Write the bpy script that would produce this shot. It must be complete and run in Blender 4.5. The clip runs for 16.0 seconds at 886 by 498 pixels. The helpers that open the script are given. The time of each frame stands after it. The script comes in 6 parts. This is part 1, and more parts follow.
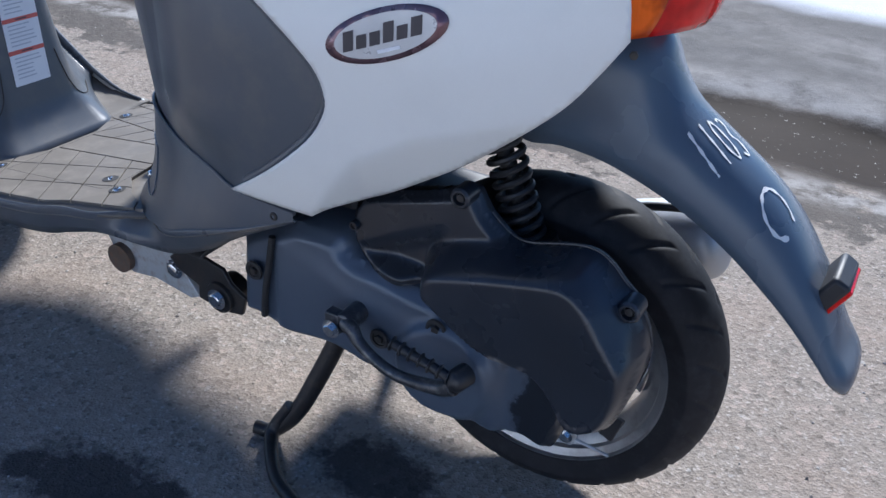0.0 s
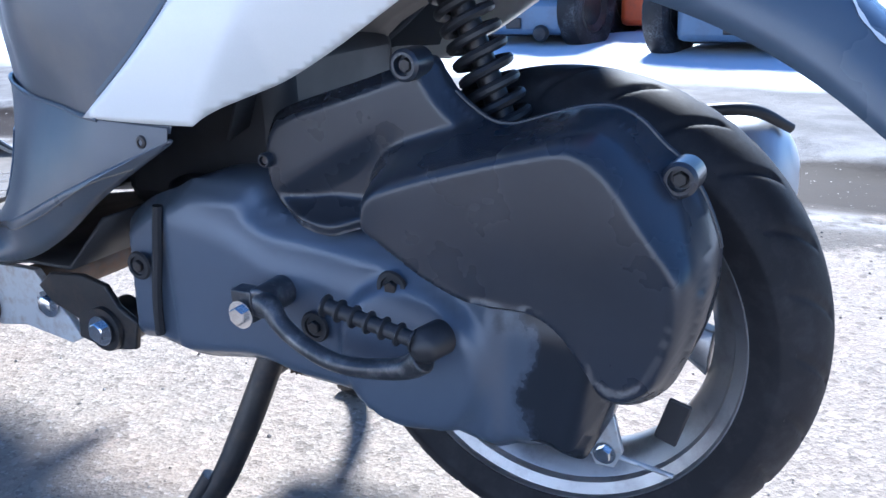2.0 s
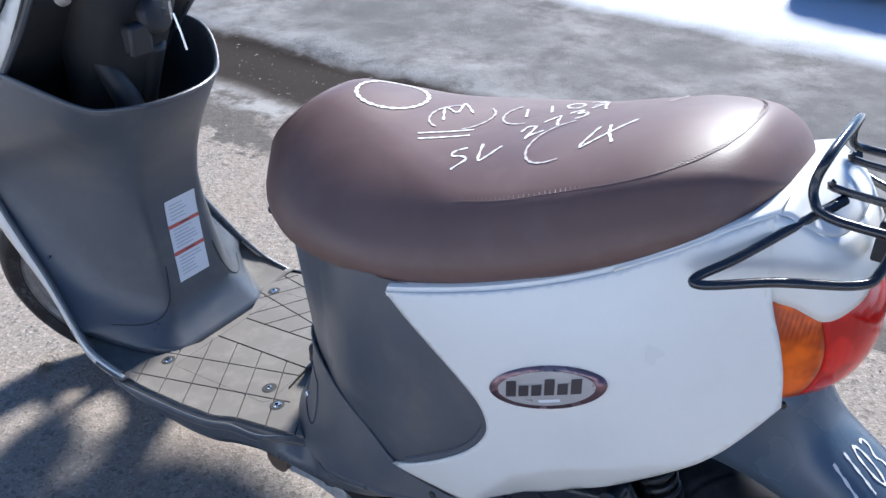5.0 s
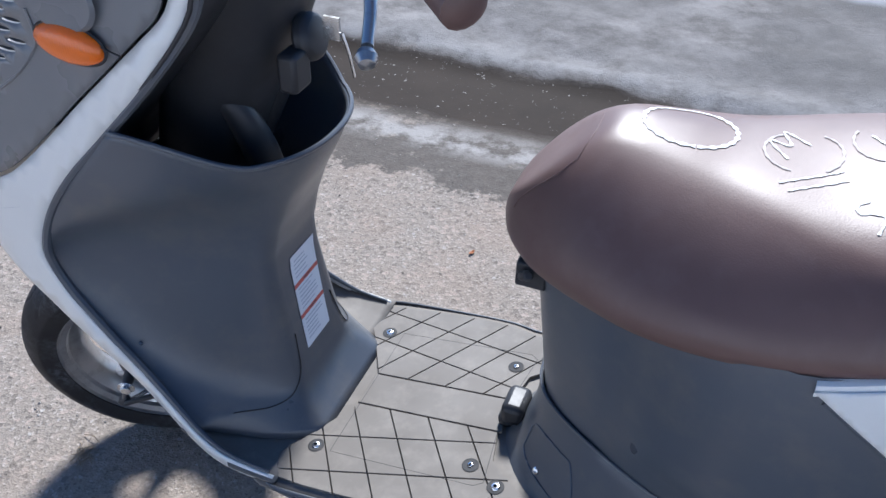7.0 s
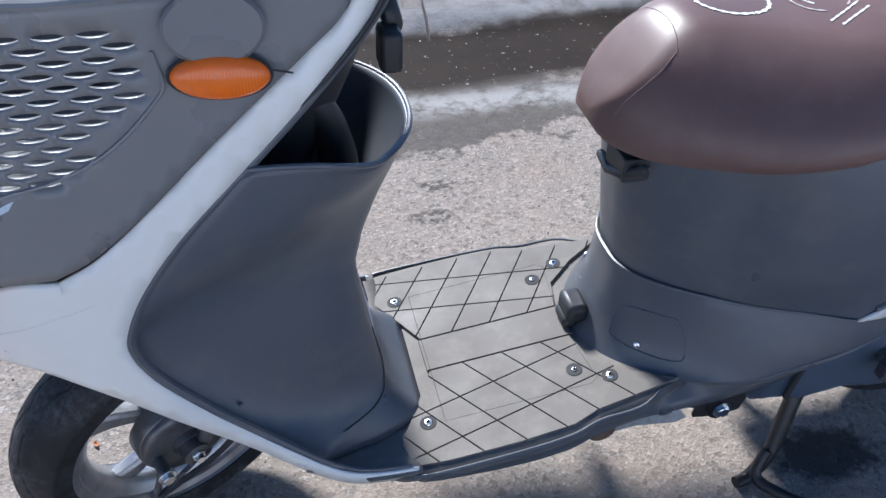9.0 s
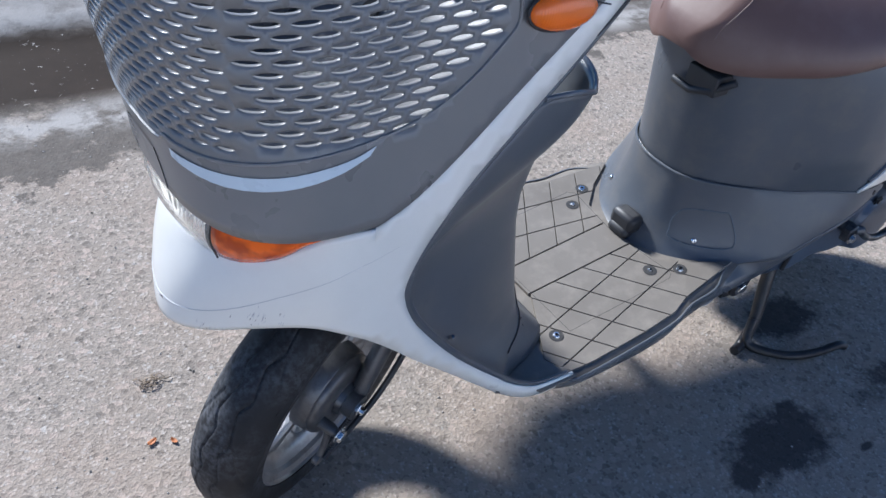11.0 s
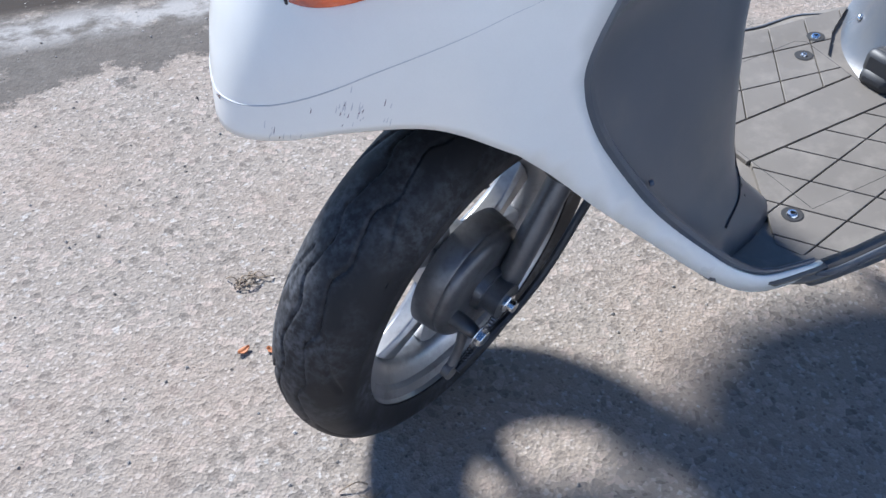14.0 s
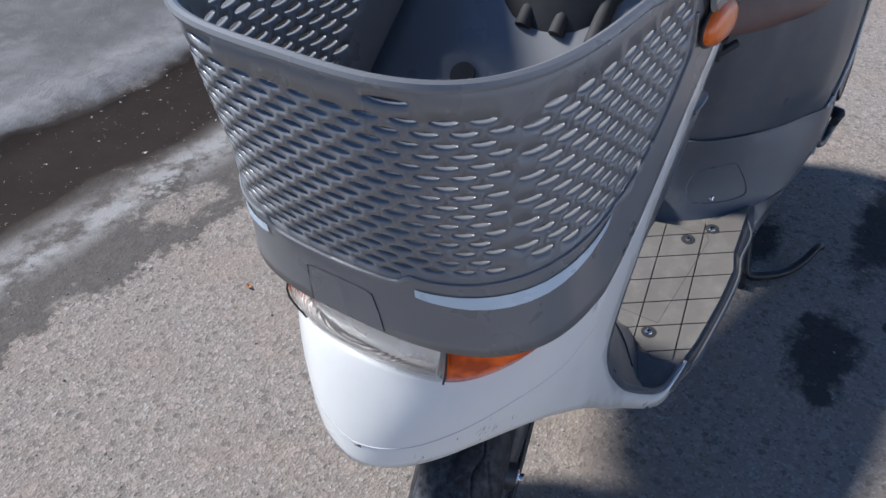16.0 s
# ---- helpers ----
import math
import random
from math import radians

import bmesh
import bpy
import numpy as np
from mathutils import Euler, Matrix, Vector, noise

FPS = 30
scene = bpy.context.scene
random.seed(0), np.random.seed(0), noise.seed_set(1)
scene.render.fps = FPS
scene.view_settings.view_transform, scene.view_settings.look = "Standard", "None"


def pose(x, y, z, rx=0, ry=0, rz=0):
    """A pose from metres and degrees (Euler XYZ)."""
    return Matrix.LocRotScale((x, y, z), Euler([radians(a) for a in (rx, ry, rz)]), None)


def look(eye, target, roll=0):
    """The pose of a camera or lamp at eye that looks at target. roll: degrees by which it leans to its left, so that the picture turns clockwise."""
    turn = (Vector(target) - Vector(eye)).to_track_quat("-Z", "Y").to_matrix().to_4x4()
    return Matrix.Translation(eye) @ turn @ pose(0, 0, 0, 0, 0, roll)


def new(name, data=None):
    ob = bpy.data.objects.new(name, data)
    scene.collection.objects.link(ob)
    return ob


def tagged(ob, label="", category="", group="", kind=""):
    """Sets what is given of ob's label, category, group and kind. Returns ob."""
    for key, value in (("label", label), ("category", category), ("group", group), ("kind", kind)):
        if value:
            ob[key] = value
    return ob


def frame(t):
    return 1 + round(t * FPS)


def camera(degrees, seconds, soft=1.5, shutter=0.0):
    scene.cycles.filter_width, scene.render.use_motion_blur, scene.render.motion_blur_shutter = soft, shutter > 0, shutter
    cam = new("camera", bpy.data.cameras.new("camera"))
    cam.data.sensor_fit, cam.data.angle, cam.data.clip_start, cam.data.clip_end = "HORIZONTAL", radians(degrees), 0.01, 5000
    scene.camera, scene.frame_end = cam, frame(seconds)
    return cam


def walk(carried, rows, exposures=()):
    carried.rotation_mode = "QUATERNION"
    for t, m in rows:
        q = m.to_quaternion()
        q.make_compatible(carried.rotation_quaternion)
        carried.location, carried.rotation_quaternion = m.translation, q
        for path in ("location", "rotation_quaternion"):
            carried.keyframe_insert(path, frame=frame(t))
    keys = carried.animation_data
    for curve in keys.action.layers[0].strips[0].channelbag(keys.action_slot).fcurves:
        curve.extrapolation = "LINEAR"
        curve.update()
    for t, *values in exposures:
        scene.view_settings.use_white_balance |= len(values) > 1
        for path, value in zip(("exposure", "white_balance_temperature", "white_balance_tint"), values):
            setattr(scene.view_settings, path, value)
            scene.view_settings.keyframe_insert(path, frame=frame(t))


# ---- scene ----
import functools
from mathutils.bvhtree import BVHTree
from mathutils.geometry import delaunay_2d_cdt

cam = camera(53.8, 16.0)
PATH = [
    (0, (1.4101, -0.7582, 0.7825), (0.6257, 0.6707, -0.1936), 3.25),
    (0.5, (1.3644, -0.6451, 0.5393), (0.5604, 0.9087, -0.2018), 2.31),
    (1, (1.3585, -0.5873, 0.4775), (0.5439, 0.9997, -0.1765), -0.10),
    (1.5, (1.3599, -0.5936, 0.4763), (0.5380, 0.9964, -0.1612), -1.39),
    (2, (1.3600, -0.6022, 0.4762), (0.4979, 0.9774, -0.1333), -2.39),
    (2.5, (1.3592, -0.6098, 0.4969), (0.4299, 0.9350, -0.1028), -3.43),
    (3, (1.3469, -0.6393, 0.5589), (0.3776, 0.8651, -0.0793), -3.57),
    (3.5, (1.3525, -0.6808, 0.6685), (0.3626, 0.7629, -0.0703), -3.53),
    (4, (1.3890, -0.7148, 0.8546), (0.3981, 0.6336, -0.0454), -2.84),
    (4.5, (1.3765, -0.6999, 1.0116), (0.3714, 0.5583, 0.0033), -3.37),
    (5, (1.2970, -0.7020, 1.0797), (0.3521, 0.5977, 0.0658), -0.42),
    (5.2, (1.2505, -0.7040, 1.0902), (0.3430, 0.6214, 0.0755), 1.09),
    (7.5, (0.6466, -0.7512, 1.1014), (0.2399, 0.6723, -0.0895), -1.75),
    (8, (0.5506, -0.7860, 1.1147), (0.3267, 0.6554, -0.1028), -4.25),
    (8.2, (0.4840, -0.7999, 1.1107), (0.3741, 0.6534, -0.1082), -3.58),
    (10.3, (-0.2087, -0.7279, 1.0624), (0.6559, 0.4976, -0.1041), 8.89),
    (10.5, (-0.2468, -0.7100, 1.0592), (0.6438, 0.4880, -0.1162), 9.15),
    (11, (-0.3597, -0.6708, 1.0531), (0.6093, 0.4569, -0.1299), 9.97),
    (11.5, (-0.4285, -0.6011, 1.0025), (0.5759, 0.4680, -0.2052), 10.89),
    (12, (-0.3750, -0.5937, 0.9127), (0.5037, 0.5389, -0.3344), 7.30),
    (12.5, (-0.2912, -0.5859, 0.8370), (0.4324, 0.6279, -0.4331), 3.94),
    (13, (-0.2719, -0.5607, 0.7559), (0.4109, 0.6991, -0.4918), 3.83),
    (13.5, (-0.2582, -0.5489, 0.7273), (0.4026, 0.7115, -0.5315), 3.80),
    (14, (-0.2579, -0.5417, 0.7401), (0.4237, 0.7265, -0.4998), 2.83),
    (14.5, (-0.3483, -0.5188, 0.8503), (0.5002, 0.6801, -0.3550), 5.14),
    (15, (-0.4487, -0.5187, 0.9488), (0.5567, 0.6078, -0.2046), 4.31),
    (15.5, (-0.5182, -0.4691, 1.0112), (0.6223, 0.5343, -0.1301), 1.50),
    (16, (-0.5544, -0.3496, 1.0499), (0.7179, 0.4613, -0.1049), 1.22),
]
EXPOSURE = [(0.0, 0.74, 4790, 10), (0.5, 1.0, 4570, 9), (1.0, 1.32, 4560, 9), (2.5, 1.88, 4550, 10), (3.5, 1.70, 4800, 10), (4.3, 1.42, 4850, 8),
            (5.0, 1.06, 4850, 9), (8.0, 0.88, 4800, 10), (10.5, 0.97, 4790, 9), (11.0, 0.88, 4790, 9), (12.0, 0.70, 4810, 9), (12.5, 0.76, 4810, 9), (13.2, 0.85, 4800, 9), (14.0, 1.08, 4790, 9), (15.0, 0.85, 4880, 10), (15.5, 0.66, 4880, 10), (16.0, 0.48, 4900, 10)]
walk(cam, [(t, look(eye, target, roll)) for t, eye, target, roll in PATH], EXPOSURE)

# ---- world, sun, exposure ----
SUN_FROM = Vector((-0.24, 1.0, 0.86)).normalized()
world = bpy.data.worlds.new("sky")
scene.world = world
world.use_nodes = True
wn = world.node_tree
sky = wn.nodes.new("ShaderNodeTexSky")
sky.sky_type = "NISHITA"
sky.sun_disc = False
sky.sun_elevation = math.asin(SUN_FROM.z)
sky.sun_rotation = math.atan2(SUN_FROM.x, SUN_FROM.y)
sky.air_density, sky.dust_density, sky.ozone_density = 1.0, 0.2, 3.5
wn.nodes["Background"].inputs["Strength"].default_value = 0.060
wn.links.new(sky.outputs["Color"], wn.nodes["Background"].inputs["Color"])
sun_data = bpy.data.lights.new("sun", "SUN")
sun_data.energy, sun_data.angle, sun_data.color = 5.0, radians(10.5), (1.0, 0.83, 0.62)
sun = new("sun", sun_data)
sun.matrix_world = look(SUN_FROM * 20, (0, 0, 0))


# ---- materials ----
class Nodes:
    """A small builder for one node material."""

    def __init__(self, name):
        self.mat = bpy.data.materials.new(name)
        self.mat.use_nodes = True
        self.t = self.mat.node_tree
        self.b = self.t.nodes["Principled BSDF"]
        self.co = None

    def n(self, kind, **sets):
        node = self.t.nodes.new(kind)
        for k, v in sets.items():
            node.inputs[k].default_value = v
        return node

    def link(self, a, b):
        self.t.links.new(a, b)

    def coords(self):
        if self.co is None:
            self.co = self.n("ShaderNodeTexCoord").outputs["Object"]
        return self.co

    def noise(self, scale, detail=4.0, rough=0.55):
        node = self.n("ShaderNodeTexNoise", Scale=scale, Detail=detail, Roughness=rough)
        self.link(self.coords(), node.inputs["Vector"])
        return node.outputs["Fac"]

    def voronoi(self, scale):
        node = self.n("ShaderNodeTexVoronoi", Scale=scale)
        self.link(self.coords(), node.inputs["Vector"])
        return node

    def ramp(self, fac, stops):
        node = self.n("ShaderNodeValToRGB")
        el = node.color_ramp.elements
        while len(el) < len(stops):
            el.new(0.5)
        for e, (p, c) in zip(el, stops):
            e.position = p
            e.color = (*c, 1.0) if isinstance(c, tuple) else (c, c, c, 1.0)
        self.link(fac, node.inputs["Fac"])
        return node.outputs["Color"]

    def mix(self, fac, a, b):
        node = self.n("ShaderNodeMix")
        node.data_type = "RGBA"
        for sock, v in ((node.inputs[0], fac), (node.inputs[6], a), (node.inputs[7], b)):
            if isinstance(v, (int, float)):
                sock.default_value = v if sock is node.inputs[0] else (v, v, v, 1)
            elif isinstance(v, tuple):
                sock.default_value = (*v, 1.0)
            else:
                self.link(v, sock)
        return node.outputs[2]

    def math(self, op, a, b=0.0, c=0.0):
        node = self.n("ShaderNodeMath")
        node.operation = op
        for sock, v in zip(node.inputs, (a, b, c)):
            if isinstance(v, (int, float)):
                sock.default_value = v
            else:
                self.link(v, sock)
        return node.outputs[0]

    def bump(self, height, strength, distance):
        node = self.n("ShaderNodeBump", Strength=strength, Distance=distance)
        self.link(height, node.inputs["Height"])
        self.link(node.outputs["Normal"], self.b.inputs["Normal"])

    def set(self, **kw):
        names = dict(base="Base Color", rough="Roughness", metal="Metallic", spec="Specular IOR Level", coat="Coat Weight",
                     coat_rough="Coat Roughness", trans="Transmission Weight", ior="IOR", sss="Subsurface Weight")
        for k, v in kw.items():
            sock = self.b.inputs[names[k]]
            if isinstance(v, (int, float)):
                sock.default_value = v
            elif isinstance(v, tuple):
                sock.default_value = (*v, 1.0)
            else:
                self.link(v, sock)
        return self


def surface(name, a, b, rough=(0.4, 0.55), scale=6.0, fine=400.0, bump=0.05, metal=0.0, coat=0.0, spec=0.5, dirt=None, dirt_amount=0.35):
    """A material that varies between two colours at a coarse and a fine scale, with optional dust or dirt."""
    m = Nodes(name)
    coarse, grain = m.noise(scale, 5), m.noise(fine, 2)
    col = m.mix(m.ramp(coarse, [(0.3, 0.0), (0.7, 1.0)]), a, b)
    col = m.mix(m.math("MULTIPLY", grain, 0.18), col, tuple(min(1, 1.25 * v) for v in b))
    if dirt:
        spots = m.ramp(m.noise(scale * 3.1, 7, 0.65), [(0.48, 0.0), (0.72, 1.0)])
        col = m.mix(m.math("MULTIPLY", spots, dirt_amount), col, dirt)
    m.set(base=col, metal=metal, coat=coat, coat_rough=0.08, spec=spec)
    m.set(rough=m.ramp(m.noise(scale * 1.7, 4), [(0.3, rough[0]), (0.7, rough[1])]))
    if bump:
        m.bump(grain, bump, 0.0006)
    return m.mat


WHITE = surface("white_pearl_paint", (0.765, 0.752, 0.700), (0.800, 0.788, 0.738), (0.26, 0.34), 4, 900, 0.02, coat=0.5, dirt=(0.52, 0.50, 0.46), dirt_amount=0.10)
GREY = surface("warm_grey_plastic", (0.075, 0.083, 0.097), (0.093, 0.101, 0.116), (0.27, 0.38), 5, 1600, 0.12, dirt=(0.19, 0.168, 0.138), dirt_amount=0.34)
MAT_GREY = surface("grey_floor_mat", (0.142, 0.127, 0.108), (0.174, 0.157, 0.135), (0.55, 0.70), 9, 1400, 0.12, spec=0.32, dirt=(0.30, 0.27, 0.23), dirt_amount=0.4)
BASKET = surface("grey_basket_plastic", (0.162, 0.162, 0.165), (0.192, 0.191, 0.193), (0.24, 0.32), 6, 1800, 0.06, dirt=(0.24, 0.23, 0.21), dirt_amount=0.12)
BLACK = surface("black_plastic", (0.016, 0.016, 0.018), (0.028, 0.028, 0.03), (0.4, 0.6), 9, 1500, 0.08, dirt=(0.08, 0.075, 0.07), dirt_amount=0.15)
FENDER = surface("slate_blue_plastic", (0.068, 0.090, 0.126), (0.086, 0.112, 0.152), (0.22, 0.32), 6, 1300, 0.08, dirt=(0.14, 0.14, 0.14), dirt_amount=0.12)


def oily():
    """Engine paint with a ragged dark film of oil towards the rear."""
    m = Nodes("oily_engine_paint")
    xyz = m.n("ShaderNodeSeparateXYZ")
    m.link(m.coords(), xyz.inputs[0])
    col = m.mix(m.ramp(m.noise(7, 5), [(0.3, 0.0), (0.7, 1.0)]), (0.080, 0.100, 0.140), (0.108, 0.132, 0.178))
    reach = m.math("ADD", m.math("MULTIPLY", m.math("SUBTRACT", xyz.outputs[0], 1.148), 9.0), m.math("MULTIPLY", m.math("SUBTRACT", m.noise(17, 6, 0.6), 0.5), 1.1))
    film = m.ramp(reach, [(0.0, 0.0), (0.14, 1.0)])
    m.set(base=m.mix(m.math("MULTIPLY", film, 0.86), col, (0.014, 0.015, 0.018)), metal=0.2, rough=m.ramp(film, [(0.0, 0.34), (1.0, 0.22)]))
    m.bump(m.noise(1100, 2), 0.1, 0.0006)
    return m.mat


GRIMY = oily()
AIRBOX = surface("black_airbox_plastic", (0.019, 0.022, 0.029), (0.029, 0.033, 0.043), (0.22, 0.34), 9, 1300, 0.07, coat=0.12, dirt=(0.07, 0.068, 0.065), dirt_amount=0.12)


def rubber():
    """Black rubber with pale dust lying in broken patches."""
    m = Nodes("dusty_tyre_rubber")
    col = m.mix(m.noise(30, 4), (0.010, 0.010, 0.011), (0.022, 0.022, 0.024))
    dust = m.math("MULTIPLY", m.ramp(m.noise(11, 5, 0.6), [(0.44, 0.0), (0.66, 1.0)]), m.ramp(m.noise(130, 6, 0.65), [(0.40, 0.0), (0.62, 1.0)]))
    m.set(base=m.mix(m.math("MULTIPLY", dust, 0.58), col, (0.16, 0.165, 0.18)), rough=m.ramp(m.noise(20, 3), [(0.3, 0.5), (0.7, 0.68)]), spec=0.3)
    m.bump(m.noise(700, 3), 0.25, 0.0006)
    return m.mat


TYRE = rubber()
RUBBER = surface("black_tyre_rubber", (0.014, 0.014, 0.016), (0.024, 0.024, 0.027), (0.58, 0.72), 16, 800, 0.2, spec=0.22, dirt=(0.075, 0.075, 0.08), dirt_amount=0.3)
ALLOY = surface("cast_alloy", (0.36, 0.36, 0.365), (0.46, 0.46, 0.465), (0.30, 0.48), 12, 700, 0.10, metal=0.85, dirt=(0.13, 0.12, 0.11), dirt_amount=0.5)
STEEL = surface("bright_steel", (0.66, 0.67, 0.68), (0.74, 0.75, 0.76), (0.16, 0.30), 30, 900, 0.05, metal=1.0, dirt=(0.25, 0.2, 0.15), dirt_amount=0.2)
ZINC = surface("zinc_plated_frame", (0.50, 0.52, 0.54), (0.60, 0.62, 0.63), (0.4, 0.55), 22, 700, 0.1, metal=0.55, dirt=(0.24, 0.13, 0.06), dirt_amount=0.55)
RUST = surface("rusty_steel_tube", (0.10, 0.075, 0.055), (0.17, 0.13, 0.10), (0.6, 0.8), 30, 600, 0.3, metal=0.3, dirt=(0.22, 0.10, 0.04), dirt_amount=0.5)
DARK_STEEL = surface("black_painted_steel", (0.022, 0.022, 0.025), (0.04, 0.038, 0.036), (0.3, 0.5), 25, 700, 0.1, metal=0.3, dirt=(0.12, 0.08, 0.05), dirt_amount=0.3)
RACK = surface("glossy_black_tube", (0.012, 0.013, 0.018), (0.02, 0.021, 0.027), (0.18, 0.28), 25, 900, 0.03, coat=0.4)
MUFFLER = surface("matt_silver_muffler", (0.42, 0.43, 0.45), (0.5, 0.51, 0.52), (0.4, 0.5), 12, 700, 0.05, metal=0.6)
CHALK = surface("white_marker", (0.72, 0.72, 0.70), (0.80, 0.80, 0.78), (0.6, 0.8), 60, 500, 0.0)
FAINT = surface("worn_white_marker", (0.42, 0.37, 0.34), (0.55, 0.5, 0.47), (0.6, 0.8), 90, 500, 0.0)
STICKER = surface("white_label_paper", (0.72, 0.73, 0.76), (0.78, 0.79, 0.81), (0.35, 0.45), 20, 500, 0.0)
RED_INK = surface("red_print", (0.48, 0.09, 0.07), (0.55, 0.12, 0.09), (0.4, 0.5), 30, 500, 0.0)
GREY_INK = surface("grey_print", (0.42, 0.44, 0.50), (0.50, 0.52, 0.57), (0.4, 0.5), 30, 500, 0.0)
REFLECT = surface("pale_reflective_tape", (0.52, 0.60, 0.68), (0.58, 0.66, 0.73), (0.25, 0.35), 20, 1500, 0.05)
BADGE_RIM = surface("plum_chrome_badge", (0.16, 0.07, 0.09), (0.30, 0.24, 0.25), (0.2, 0.3), 25, 500, 0.0, metal=0.6)
BADGE_FACE = surface("silver_badge", (0.40, 0.40, 0.41), (0.48, 0.48, 0.48), (0.25, 0.35), 25, 500, 0.0, metal=0.4)
INK = surface("dark_print", (0.03, 0.025, 0.03), (0.05, 0.04, 0.045), (0.4, 0.5), 30, 500, 0.0)
FORK = surface("worn_grey_fork", (0.075, 0.076, 0.080), (0.15, 0.15, 0.155), (0.28, 0.42), 30, 700, 0.1, metal=0.5, dirt=(0.04, 0.036, 0.033), dirt_amount=0.5)
MIRROR = surface("bright_reflector", (0.80, 0.80, 0.79), (0.88, 0.88, 0.87), (0.22, 0.32), 12, 700, 0.03, metal=0.7)
# grey for the painted shade of the nose crease, and for the scratches
SHADE_AND_SCRATCH = surface("crease_shade_and_scratch", (0.46, 0.46, 0.47), (0.54, 0.54, 0.54), (0.4, 0.5), 30, 500, 0.0)
LEVER = surface("worn_dark_lever", (0.045, 0.047, 0.052), (0.10, 0.102, 0.108), (0.28, 0.42), 30, 700, 0.1, metal=0.5, dirt=(0.32, 0.31, 0.30), dirt_amount=0.55)
# dark joints and trims; also painted shade in slots and the casing step
SEAM = surface("panel_gap", (0.02, 0.02, 0.022), (0.035, 0.033, 0.032), (0.7, 0.8), 30, 500, 0.0)


def leather():
    m = Nodes("brown_leatherette")
    vor, big = m.voronoi(650), m.noise(7, 4)
    col = m.mix(m.ramp(big, [(0.3, 0.0), (0.7, 1.0)]), (0.126, 0.076, 0.063), (0.156, 0.097, 0.081))
    col = m.mix(m.math("MULTIPLY", m.ramp(m.noise(35, 6), [(0.5, 0.0), (0.75, 1.0)]), 0.25), col, (0.21, 0.15, 0.13))
    m.set(base=col, rough=m.ramp(m.noise(12, 3), [(0.3, 0.38), (0.7, 0.50)]), spec=0.45)
    m.bump(vor.outputs["Distance"], 0.11, 0.0005)
    return m.mat


def lens(name, colour, trans, rough=0.06, ribs=0.0, depth=0.35, streak=None, coat=0.35, spec=0.5):
    m = Nodes(name)
    m.set(base=colour, rough=rough, trans=trans, ior=1.45, coat=coat, coat_rough=0.03, spec=spec)
    if ribs:
        wave = m.n("ShaderNodeTexWave", Scale=ribs, Distortion=0.4)
        m.link(m.coords(), wave.inputs["Vector"])
        m.bump(wave.outputs["Fac"], depth, 0.001)
        if streak:
            m.set(base=m.mix(m.ramp(m.noise(38, 2), [(0.42, 0.0), (0.62, 1.0)]), colour, streak))
    return m.mat


LEATHER = leather()
AMBER = lens("amber_lens", (0.85, 0.17, 0.0), 0.12, 0.08, 120, 0.2)
AMBER_DEEP = lens("deep_amber_lens", (0.82, 0.14, 0.0), 0.0, 0.12, 90, 0.2, (0.42, 0.055, 0.0), 0.12, 0.25)
RED_LENS = lens("red_lens", (0.74, 0.008, 0.005), 0.1, 0.08, 55, 0.12, (0.50, 0.004, 0.003), 0.2, 0.35)
CLEAR = lens("clear_lens", (0.96, 0.96, 0.95), 0.92, 0.03, 220, 0.06)


